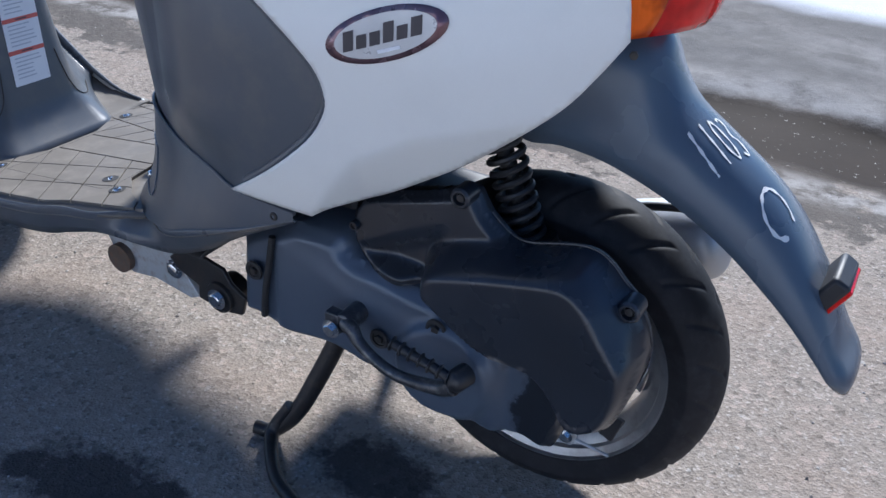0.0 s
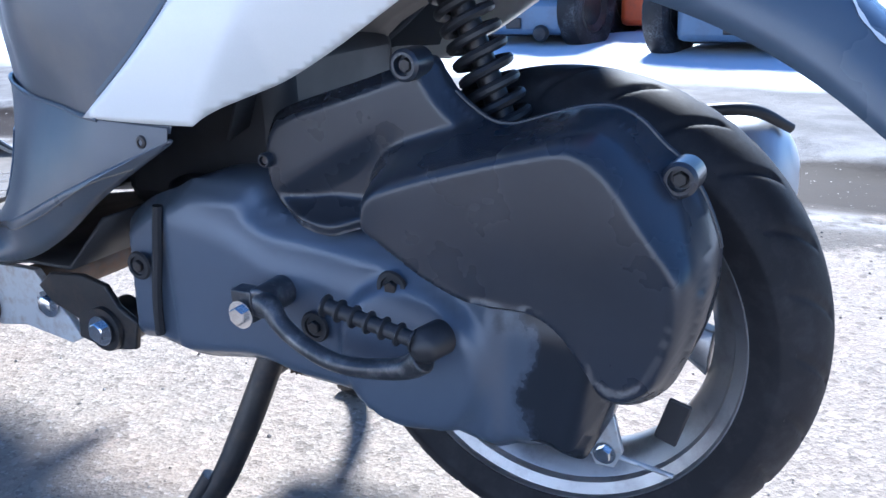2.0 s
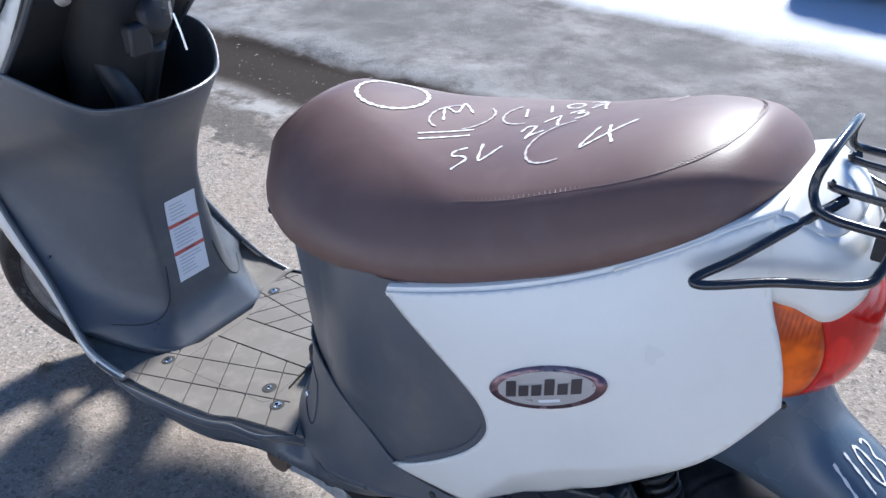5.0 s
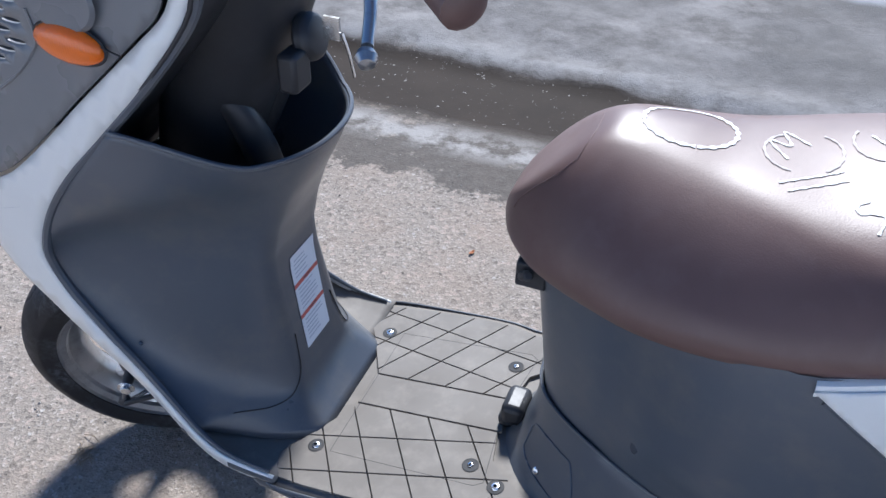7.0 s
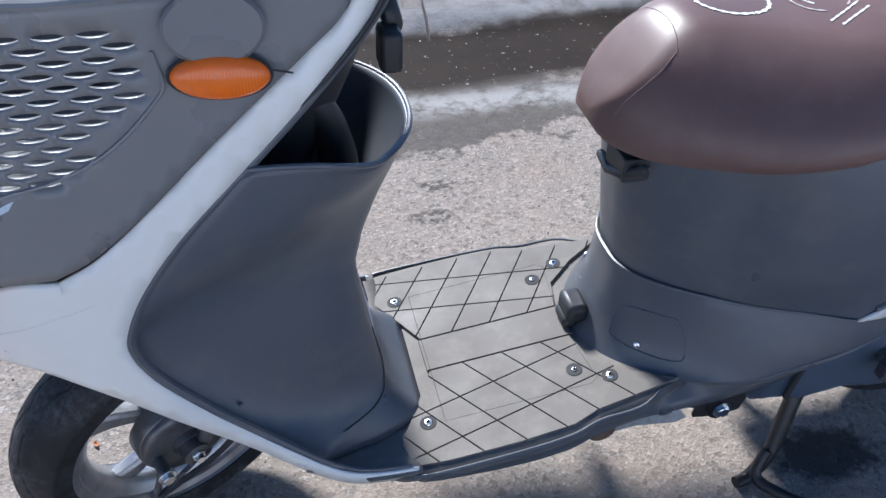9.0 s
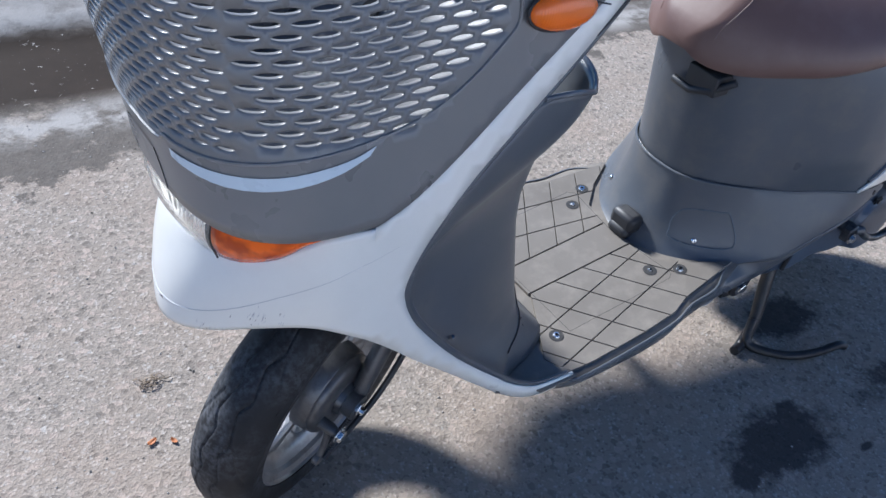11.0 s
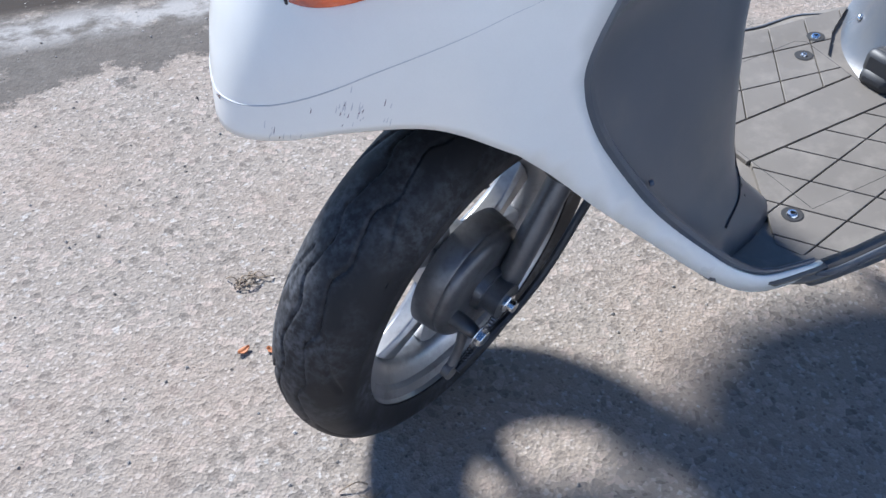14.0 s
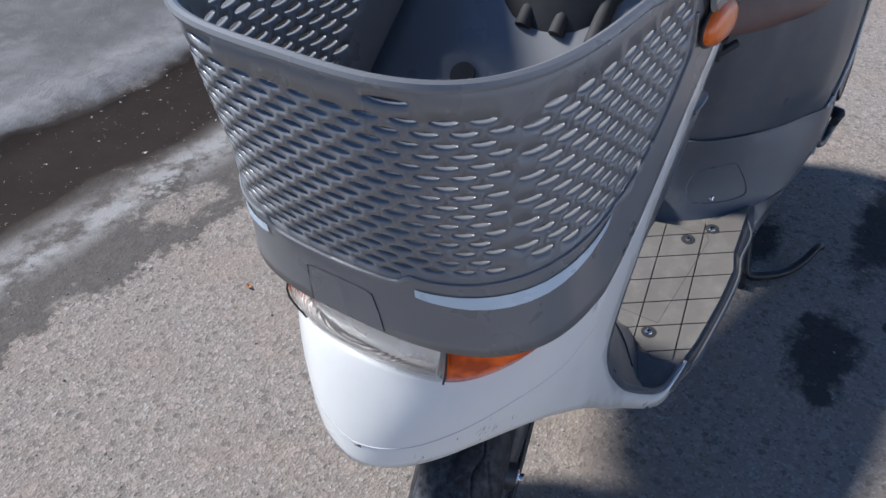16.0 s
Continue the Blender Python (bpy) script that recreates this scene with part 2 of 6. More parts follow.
def ground_material():
    """Gritty pale asphalt, with oil stains, a wet muddy gutter, an icy road and snow beyond, and unseen snow behind for
    bounce light.
    """
    m = Nodes("gritty_asphalt")
    xyz = m.n("ShaderNodeSeparateXYZ")
    m.link(m.coords(), xyz.inputs[0])
    x, y = xyz.outputs[0], xyz.outputs[1]
    grit = m.voronoi(260)
    grit2 = m.voronoi(190)
    fine, mid, broad = m.noise(420, 3), m.noise(30, 6, 0.65), m.noise(1.6, 5)
    sep = m.n("ShaderNodeSeparateColor")
    m.link(grit.outputs["Color"], sep.inputs[0])
    sep2 = m.n("ShaderNodeSeparateColor")
    m.link(grit2.outputs["Color"], sep2.inputs[0])
    base = m.mix(m.ramp(broad, [(0.35, 0.0), (0.65, 1.0)]), (0.246, 0.216, 0.182), (0.286, 0.252, 0.214))
    base = m.mix(m.ramp(mid, [(0.35, 0.0), (0.75, 1.0)]), base, (0.302, 0.262, 0.218))
    base = m.mix(m.ramp(sep.outputs[0], [(0.0, 0.68), (0.16, 0.0)]), base, (0.112, 0.100, 0.087))
    base = m.mix(m.ramp(sep.outputs[1], [(0.82, 0.0), (0.96, 0.62)]), base, (0.45, 0.405, 0.360))
    base = m.mix(m.ramp(sep2.outputs[0], [(0.982, 0.0), (0.99, 0.6)]), base, (0.44, 0.42, 0.39))
    base = m.mix(m.ramp(sep2.outputs[1], [(0.003, 0.6), (0.006, 0.0)]), base, (0.10, 0.085, 0.07))

    coarse = m.voronoi(105)
    sep3 = m.n("ShaderNodeSeparateColor")
    m.link(coarse.outputs["Color"], sep3.inputs[0])
    base = m.mix(m.ramp(sep3.outputs[0], [(0.84, 0.0), (0.94, 0.58)]), base, (0.41, 0.340, 0.288))
    base = m.mix(m.ramp(sep3.outputs[1], [(0.05, 0.55), (0.12, 0.0)]), base, (0.125, 0.110, 0.096))
    tan = m.ramp(m.noise(4.5, 5, 0.6), [(0.46, 0.0), (0.66, 1.0)])
    base = m.mix(m.math("MULTIPLY", tan, 0.35), base, (0.315, 0.245, 0.190))

    def blob(cx, cy, rx, ry, wobble=0.5):
        u = m.math("DIVIDE", m.math("SUBTRACT", x, cx), rx)
        v = m.math("DIVIDE", m.math("SUBTRACT", y, cy), ry)
        d = m.math("SQRT", m.math("ADD", m.math("MULTIPLY", u, u), m.math("MULTIPLY", v, v)))
        return m.math("ADD", d, m.math("MULTIPLY", m.math("SUBTRACT", m.noise(26, 8, 0.72), 0.5), 2.2 * wobble))

    # damp oil stains beside the scooter
    stain = None
    for args in ((0.73, -0.315, 0.140, 0.070, 0.75), (0.62, -0.335, 0.045, 0.026, 0.8), (0.80, -0.275, 0.035, 0.02, 0.8), (0.985, -0.115, 0.105, 0.058, 0.8), (0.86, -0.395, 0.022, 0.010, 0.8), (1.20, -0.325, 0.26, 0.060, 0.8)):
        s = m.ramp(blob(*args), [(0.62, 1.0), (1.22, 0.0)])
        stain = s if stain is None else m.math("MAXIMUM", stain, s)
    base = m.mix(m.math("MULTIPLY", stain, 0.82), base, (0.036, 0.034, 0.034))
    # footprint-like damp marks and the ragged damp fringe before the gutter
    edge = m.math("ADD", y, m.math("MULTIPLY", m.math("SUBTRACT", m.noise(2.6, 9, 0.70), 0.5), 0.62))
    edge = m.math("ADD", edge, m.math("MULTIPLY", x, -0.05))
    fringe = m.ramp(m.math("MULTIPLY", m.math("SUBTRACT", edge, 0.80), 12.0), [(0.0, 0.0), (0.22, 1.0)])
    dry_gap = m.ramp(m.noise(3.4, 8, 0.68), [(0.54, 0.0), (0.60, 1.0)])
    damp = m.math("MULTIPLY", fringe, m.math("SUBTRACT", 1.0, m.math("MULTIPLY", dry_gap, 0.85)))
    base = m.mix(m.math("MULTIPLY", damp, 0.85), base, m.mix(mid, (0.046, 0.041, 0.036), (0.135, 0.122, 0.108)))
    grey = m.ramp(m.noise(9, 7, 0.7), [(0.42, 0.0), (0.56, 1.0)])
    near = m.math("MULTIPLY", m.ramp(m.math("MULTIPLY", m.math("SUBTRACT", y, 0.95), 10.0), [(0.0, 0.0), (0.6, 1.0)]),
                  m.ramp(m.math("MULTIPLY", m.math("SUBTRACT", y, 1.06), 10.0), [(0.0, 1.0), (0.8, 0.0)]))
    base = m.mix(m.math("MULTIPLY", near, m.math("MULTIPLY", grey, 0.85)), base, (0.34, 0.325, 0.305))
    prints = None
    for args in ((0.521, 0.593, 0.055, 0.028, 0.6), (0.556, 0.699, 0.050, 0.026, 0.6), (0.451, 1.000, 0.075, 0.045, 0.7)):
        s = m.ramp(blob(*args), [(0.7, 1.0), (1.1, 0.0)])
        prints = s if prints is None else m.math("MAXIMUM", prints, s)
    base = m.mix(m.math("MULTIPLY", prints, m.ramp(m.noise(70, 3, 0.6), [(0.44, 0.0), (0.54, 0.75)])), base, (0.07, 0.062, 0.054))
    g1 = m.math("ADD", y, m.math("MULTIPLY", m.math("SUBTRACT", m.noise(2.1, 5, 0.6), 0.5), 0.20))
    wet = m.math("MULTIPLY", m.ramp(m.math("MULTIPLY", m.math("SUBTRACT", g1, 1.10), 10.0), [(0.0, 0.0), (0.7, 1.0)]),
                 m.ramp(m.math("MULTIPLY", m.math("SUBTRACT", g1, 1.44), 10.0), [(0.0, 1.0), (0.5, 0.0)]))
    mud = m.mix(m.noise(5, 6, 0.7), (0.016, 0.012, 0.009), (0.042, 0.031, 0.023))
    base = m.mix(wet, base, mud)
    flecks = m.math("MULTIPLY", wet, m.ramp(m.noise(55, 5, 0.7), [(0.64, 0.0), (0.69, 1.0)]))
    base = m.mix(flecks, base, (0.50, 0.47, 0.43))
    far = m.ramp(m.math("MULTIPLY", m.math("SUBTRACT", g1, 1.46), 8.0), [(0.0, 0.0), (0.4, 1.0)])
    icy = m.mix(m.ramp(m.noise(6, 8, 0.72), [(0.40, 0.0), (0.60, 1.0)]), (0.135, 0.127, 0.119), (0.255, 0.243, 0.232))
    icy = m.mix(m.ramp(m.noise(1.3, 5, 0.6), [(0.42, 0.0), (0.62, 1.0)]), icy, (0.13, 0.125, 0.12))
    base = m.mix(far, base, icy)
    lip = m.math("MULTIPLY", far, m.ramp(m.math("MULTIPLY", m.math("SUBTRACT", g1, 1.46), 2.4), [(0.0, 1.0), (0.6, 0.0)]))
    base = m.mix(m.math("MULTIPLY", lip, m.ramp(m.noise(9, 6, 0.7), [(0.38, 0.0), (0.55, 1.0)])), base, (0.29, 0.282, 0.272))
    snow = m.ramp(m.math("MULTIPLY", m.math("SUBTRACT", m.math("ADD", g1, m.math("MULTIPLY", m.noise(0.9, 5), 0.5)), 2.65), 2.5), [(0.0, 0.0), (0.5, 1.0)])
    # snow added out of view behind the walk, to throw light on near faces
    behind = m.ramp(m.math("MULTIPLY", m.math("ADD", m.math("ADD", y, 2.2), m.math("MULTIPLY", m.noise(0.9, 5), 0.6)), -2.0), [(0.0, 0.0), (0.6, 1.0)])
    snow = m.math("MAXIMUM", snow, behind)
    base = m.mix(snow, base, (0.66, 0.68, 0.72))
    dry = m.math("SUBTRACT", 1.0, m.math("MAXIMUM", wet, m.math("MULTIPLY", damp, 0.5)))
    m.set(base=base, rough=m.math("MULTIPLY_ADD", dry, 0.15, 0.72), spec=0.07)
    height = m.math("ADD", m.math("MULTIPLY_ADD", coarse.outputs["Distance"], 0.55, m.math("MULTIPLY", grit.outputs["Distance"], 0.5)), m.math("ADD", m.math("MULTIPLY", fine, 0.5), m.math("MULTIPLY", mid, 0.6)))
    m.bump(m.math("MULTIPLY", height, m.math("MULTIPLY_ADD", dry, 0.9, 0.1)), 0.52, 0.0045)
    return m.mat


GROUND = ground_material()
BOUNCE_GREY = surface("pale_grey_bounce_wall", (0.47, 0.49, 0.52), (0.53, 0.55, 0.58), (0.7, 0.85), 1.2, 60, 0.2, dirt=(0.38, 0.36, 0.33), dirt_amount=0.25)


# ---- mesh helpers ----
def mesh_of(name, verts, faces, material, sharp=40.0):
    me = bpy.data.meshes.new(name)
    me.from_pydata([tuple(v) for v in verts], [], faces)
    bm = bmesh.new()
    bm.from_mesh(me)
    bmesh.ops.remove_doubles(bm, verts=bm.verts, dist=1e-5)
    bmesh.ops.recalc_face_normals(bm, faces=bm.faces)
    bm.to_mesh(me)
    bm.free()
    me.materials.append(material)
    for p in me.polygons:
        p.use_smooth = True
    me.set_sharp_from_angle(angle=radians(sharp))
    return me


def part(name, geometry, material, parent=None, label="", thick=0.0, bevel=0.0, sharp=40.0, flip=False):
    """Links (verts, faces) as one mesh object under a thing or under a part."""
    verts, faces = geometry
    ob = new(name, mesh_of(name, verts, faces, material, sharp))
    if parent:
        ob.parent = parent
    if label:
        tagged(ob, label)
    if flip:
        ob.data.flip_normals()
    if thick:
        mod = ob.modifiers.new("shell", "SOLIDIFY")
        mod.thickness, mod.offset, mod.use_even_offset = abs(thick), -1.0 if thick > 0 else 1.0, True
    if bevel:
        mod = ob.modifiers.new("edge", "BEVEL")
        mod.width, mod.segments, mod.limit_method, mod.angle_limit = bevel, 2, "ANGLE", radians(35)
        mod.harden_normals = False
    return ob


def curve(pts, n, closed=False):
    """n points along a smooth curve through pts."""
    p = np.array(pts, float)
    k = len(p)
    seg = np.linspace(0, k if closed else k - 1, n, endpoint=not closed)
    out = []
    for s in seg:
        i = min(int(s), k - 1 if closed else k - 2)
        t = s - i
        a, b, c, d = [p[j % k] if closed else p[min(max(j, 0), k - 1)] for j in (i - 1, i, i + 1, i + 2)]
        if not closed and i == 0:
            a = 2 * b - c
        if not closed and i == k - 2:
            d = 2 * c - b
        out.append(0.5 * (2 * b + (c - a) * t + (2 * a - 5 * b + 4 * c - d) * t * t + (3 * b - a - 3 * c + d) * t ** 3))
    return np.array(out)


def mirrored(geometry):
    verts, faces = geometry
    return [(v[0], -v[1], v[2]) for v in verts], [tuple(reversed(f)) for f in faces]


def joined(*geos):
    verts, faces = [], []
    for v, f in geos:
        k = len(verts)
        verts += [tuple(a) for a in v]
        faces += [tuple(i + k for i in a) for a in f]
    return verts, faces


def moved(geometry, m):
    return [tuple(m @ Vector(v)) for v in geometry[0]], geometry[1]


def loft(rings, closed=False, caps=False):
    verts = [tuple(p) for r in rings for p in r]
    n, faces = len(rings[0]), []
    for i in range(len(rings) - 1):
        for j in range(n if closed else n - 1):
            k = (j + 1) % n
            faces.append((i * n + j, i * n + k, (i + 1) * n + k, (i + 1) * n + j))
    if caps:
        faces.append(tuple(range(n)))
        faces.append(tuple((len(rings) - 1) * n + j for j in reversed(range(n))))
    return verts, faces


def tube(pts, r, seg=10, n=0, closed=False):
    """A round bar along pts; r is one radius or one for each given point."""
    pts = np.array(pts, float)
    rad = np.array([r] * len(pts) if isinstance(r, (int, float)) else r, float)
    if n:
        both = curve(np.c_[pts, rad], n, closed)
        pts, rad = both[:, :3], both[:, 3]
    rings, up = [], None
    for i in range(len(pts)):
        a, b = pts[i - 1] if (i or closed) else pts[0], pts[(i + 1) % len(pts)] if (i < len(pts) - 1 or closed) else pts[-1]
        d = Vector(b - a).normalized()
        if up is None:
            up = d.orthogonal().normalized()
        up = (up - d * up.dot(d)).normalized()
        side = d.cross(up)
        rings.append([Vector(pts[i]) + float(rad[i]) * (math.cos(q) * up + math.sin(q) * side) for q in np.linspace(0, 2 * math.pi, seg, endpoint=False)])
    if closed:
        rings.append(rings[0])
        return loft(rings, True)
    return loft(rings, True, True)


def lathe(profile, m=Matrix(), seg=32, caps=True):
    """Turns (radius, height) pairs round the local y axis; m lays it into the world."""
    rings = [[m @ Vector((r * math.sin(a), h, r * math.cos(a))) for a in np.linspace(0, 2 * math.pi, seg, endpoint=False)] for r, h in profile]
    return loft(rings, True, caps)


def toward(place, axis):
    """A frame at a place whose local y axis points along axis."""
    return Matrix.Translation(place) @ Vector((0, 1, 0)).rotation_difference(Vector(axis).normalized()).to_matrix().to_4x4()


def box(cx, cy, cz, sx, sy, sz, m=Matrix()):
    v = [m @ Vector((cx + sx * a / 2, cy + sy * b / 2, cz + sz * c / 2)) for a in (-1, 1) for b in (-1, 1) for c in (-1, 1)]
    return v, [(0, 1, 3, 2), (4, 6, 7, 5), (0, 4, 5, 1), (2, 3, 7, 6), (0, 2, 6, 4), (1, 5, 7, 3)]


def inside(pts, poly):
    """Which of pts lie in a polygon, both (n, 2) arrays."""
    x, y = pts[:, 0], pts[:, 1]
    res = np.zeros(len(pts), bool)
    for (x0, y0), (x1, y1) in zip(poly, np.roll(poly, -1, 0)):
        if y0 != y1:
            res ^= ((y0 > y) != (y1 > y)) & (x < (x1 - x0) * (y - y0) / (y1 - y0) + x0)
    return res


def to_edge(pts, poly):
    """The distance of each of pts from a polygon's outline."""
    best = np.full(len(pts), 9.0)
    for a, b in zip(poly, np.roll(poly, -1, 0)):
        d = b - a
        t = np.clip(((pts - a) @ d) / max(d @ d, 1e-12), 0, 1)
        best = np.minimum(best, np.hypot(*(pts - a - t[:, None] * d).T))
    return best


def filled(outline, step, holes=()):
    """Triangles that fill an outline but for its holes, with points inside it every step."""
    poly = np.array(outline, float)[:, :2]
    lo, hi = poly.min(0), poly.max(0)
    grid = np.array([(a + (0.5 * step if k % 2 else 0), b) for k, b in enumerate(np.arange(lo[1], hi[1], step)) for a in np.arange(lo[0], hi[0], step)])
    loops = [poly] + [np.array(h, float) for h in holes]
    if len(grid):
        keep = inside(grid, poly) & (to_edge(grid, poly) > 0.45 * step)
        for h in loops[1:]:
            keep &= ~inside(grid, h)
            near = np.abs(grid - h.mean(0)).max(1) < 2 * step
            if near.any():
                keep[np.where(near)[0][to_edge(grid[near], h) < 0.3 * step]] = False
        grid = grid[keep]
    pts, edges = [], []
    for l in loops:
        k = len(pts)
        pts += [Vector(p) for p in l]
        edges += [(k + i, k + (i + 1) % len(l)) for i in range(len(l))]
    pts += [Vector(p) for p in grid]
    v, _, f, *_ = delaunay_2d_cdt(pts, edges, [], 0, 1e-7)
    v = np.array([tuple(p) for p in v])
    f = np.array([t for t in f if len(t) == 3])
    mid = v[f].mean(1)
    keep = inside(mid, poly)
    for h in loops[1:]:
        near = np.abs(mid - h.mean(0)).max(1) < 2 * np.ptp(h, axis=0).max()
        idx = np.where(near & keep)[0]
        keep[idx[inside(mid[idx], h)]] = False
    return v, [tuple(int(i) for i in t) for t in f[keep]]


def panel(outline, place, step=0.014, holes=()):
    v, f = filled(outline, step, holes)
    return [place(*p) for p in v], f


def slab(outline, y0, y1):
    """A prism over an outline in the x z plane."""
    a = [(x, y0, z) for x, z in outline]
    b = [(x, y1, z) for x, z in outline]
    return loft([a, b], True, True)


def hex_bolt(place, axis, r=0.008, h=0.006, washer=True):
    m = toward(place, axis)
    head = loft([[m @ Vector((r * k * math.cos(q), y, r * k * math.sin(q))) for q in np.linspace(0, 2 * math.pi, 6, endpoint=False)]
                 for k, y in ((1.0, 0.0), (1.0, h * 0.85), (0.86, h))], True, True)
    return joined(head, lathe([(0.0005, 0.0), (r * 1.45, 0.0), (r * 1.45, 0.0014), (0.0005, 0.0014)], m, 18)) if washer else head


def pan_screw(place, axis, r=0.006, h=0.003):
    m = toward(place, axis)
    head = lathe([(0.0003, -0.002), (r, -0.002), (r, h * 0.4), (r * 0.75, h * 0.9), (r * 0.4, h), (r * 0.4, h * 0.35), (0.0003, h * 0.35)], m, 16)
    return head


def ellipse(cx, cz, a, b, n=20, tilt=0.0):
    c, s = math.cos(tilt), math.sin(tilt)
    return [(cx + a * math.cos(q) * c - b * math.sin(q) * s, cz + a * math.cos(q) * s + b * math.sin(q) * c) for q in np.linspace(0, 2 * math.pi, n, endpoint=False)]


def tree_of(*obs):
    verts, faces = joined(*[([tuple(v.co) for v in o.data.vertices], [tuple(p.vertices) for p in o.data.polygons]) for o in obs])
    return BVHTree.FromPolygons([Vector(v) for v in verts], faces)


def drape(tree, p, axis, off):
    """The place where a ray through p along an axis ('y' towards +y, 'z' towards -z) meets a surface, lifted by off."""
    if axis == "y":
        start, way = Vector((p[0], -1.0, p[1])), Vector((0, 1, 0))
    else:
        start, way = Vector((p[0], p[1], 2.0)), Vector((0, 0, -1))
    hit, normal, _, _ = tree.ray_cast(start, way)
    if hit is None:
        return None
    if normal.dot(way) > 0:
        normal = -normal
    return hit + normal * off


def marker(tree, strokes, axis, width, off=0.0008):
    """Flat hand-drawn strokes lying on a surface."""
    geos = []
    for s in strokes:
        s = np.array(s, float)
        n = max(4, int(np.hypot(*np.diff(s, axis=0).T).sum() / 0.003))
        c = curve(s, n)
        left, right = [], []
        for i, p in enumerate(c):
            d = c[min(i + 1, n - 1)] - c[max(i - 1, 0)]
            d = np.array((-d[1], d[0])) / max(np.hypot(*d), 1e-9) * width * 0.5 * (0.8 + 0.35 * math.sin(1.7 * i))
            a, b = drape(tree, p + d, axis, off), drape(tree, p - d, axis, off)
            if a is not None and b is not None:
                left.append(a)
                right.append(b)
        if len(left) > 1:
            geos.append(loft([left, right]))
    return joined(*geos)


# ---- the ground ----
def ground_height(x, y):
    if y < 0.9:
        return 0.0
    h = 0.0
    gut = min(max((y - 0.98) / 0.22, 0), 1) * min(max((1.52 - y) / 0.1, 0), 1)
    h -= 0.018 * gut
    if y > 1.42:
        k = min((y - 1.42) / 0.1, 1)
        h += k * (0.012 + 0.016 * noise.fractal(Vector((x * 4, y * 4, 0)), 0.8, 2.2, 4) * max(0.25, 1 - (y - 1.5) / 0.9))
    if y > 2.4:
        k = min((y - 2.4) / 0.9, 1)
        h += k * (0.03 + 0.05 * max(0, noise.fractal(Vector((x * 1.7, y * 1.7, 3)), 0.9, 2.1, 4)) * (1 if y < 8 else 0))
    return h


def axis_steps(lo, hi, fine, far):
    mid = list(np.arange(lo, hi + fine / 2, fine))
    out, d = [], fine
    p = hi
    while p < far:
        d *= 1.35
        p += d
        out.append(p)
    back, d, p = [], fine, lo
    while p > -far:
        d *= 1.35
        p -= d
        back.append(p)
    return list(reversed(back)) + mid + out


gx, gy = axis_steps(-3.0, 2.6, 0.06, 600), axis_steps(0.8, 3.6, 0.035, 600)
ground = part("ground", ([(x, y, ground_height(x, y)) for y in gy for x in gx],
                         [(j * len(gx) + i, j * len(gx) + i + 1, (j + 1) * len(gx) + i + 1, (j + 1) * len(gx) + i)
                          for j in range(len(gy) - 1) for i in range(len(gx) - 1)]), GROUND, sharp=80)
tagged(ground, "pale gritty asphalt yard with oil stains, muddy gutter and snow", "ground", kind="structure")

# an added wall, out of view behind the walk, bounces sunlight onto the near side
bounce_wall = part("bounce_wall", box(0.5, -7.6, 1.3, 30.0, 0.3, 2.8), BOUNCE_GREY)
tagged(bounce_wall, "unseen grey wall added to bounce sunlight onto the scooter", "wall", kind="structure")

# ---- the scooter ----
scooter = new("scooter")
tagged(scooter, "white motor scooter with brown seat and grey front basket", "scooter")

FLOOR = lambda x: 0.229 + 0.143 * (x - 0.346)

# side widths of the rear body
BX = [0.70, 0.78, 0.86, 0.97, 1.07, 1.13, 1.19, 1.25, 1.35]
BW = [0.170, 0.185, 0.197, 0.190, 0.168, 0.140, 0.105, 0.066, 0.0]
SMOOTH_X = np.linspace(0.70, 1.35, 90)
SMOOTH_W = np.convolve(np.pad(np.interp(SMOOTH_X, BX, BW), 7, mode="edge"), np.hanning(15) / np.hanning(15).sum(), "valid")


def rear_width(x, z):
    return float(np.interp(x, SMOOTH_X, SMOOTH_W)) * (1 - 0.6 * max(0, (z - 0.52) / 0.3) ** 2 - 0.3 * max(0, (0.45 - z) / 0.2) ** 2)


def both_sides(pts):
    right = [(x, -y, z) for x, y, z in reversed(pts[1:])]
    return right + list(pts)


# rear side panels
SIDE = [(0.853, 0.604), (0.926, 0.628), (0.979, 0.647), (1.025, 0.665), (1.067, 0.685), (1.104, 0.706), (1.139, 0.727), (1.165, 0.742)]
SIDE_REAR = [(1.177, 0.676), (1.190, 0.640), (1.199, 0.608), (1.204, 0.575)]
SIDE_LOW = [(1.187, 0.547), (1.166, 0.518), (1.135, 0.489), (1.099, 0.460), (1.062, 0.435), (1.013, 0.406), (0.968, 0.387), (0.950, 0.376), (0.90, 0.3765), (0.853, 0.378)]
SIDE_FRONT = [(0.890, 0.403), (0.924, 0.430), (0.955, 0.460), (0.970, 0.485), (0.972, 0.503), (0.962, 0.526), (0.935, 0.550), (0.896, 0.577), (0.868, 0.595)]
low_edge = curve([SIDE_REAR[-1]] + SIDE_LOW[:8], 80)
front_edge = curve([SIDE_LOW[-1]] + SIDE_FRONT + [SIDE[0]], 32)
side_outline = np.concatenate([curve(SIDE, 22)[:-1], curve([SIDE[-1]] + SIDE_REAR, 12)[:-1], low_edge[:-1], curve(SIDE_LOW[7:], 7)[:-1], front_edge[:-1]])


def side_point(x, z):
    """The side panel bulges, and turns under along its lower edge."""
    w = rear_width(x, z)
    band = float(np.interp(x, [0.950, 0.968, 1.0, 1.05, 1.11, 1.16], [0.0, 0.018, 0.044, 0.045, 0.026, 0.0]))
    d = float(np.interp(x, low_edge[::-1, 0], low_edge[::-1, 1]))
    t = max(0.0, band - max(0.0, z - d) * 0.86)
    return (x, -(w - 0.62 * t * t / (t + 0.006)), z)


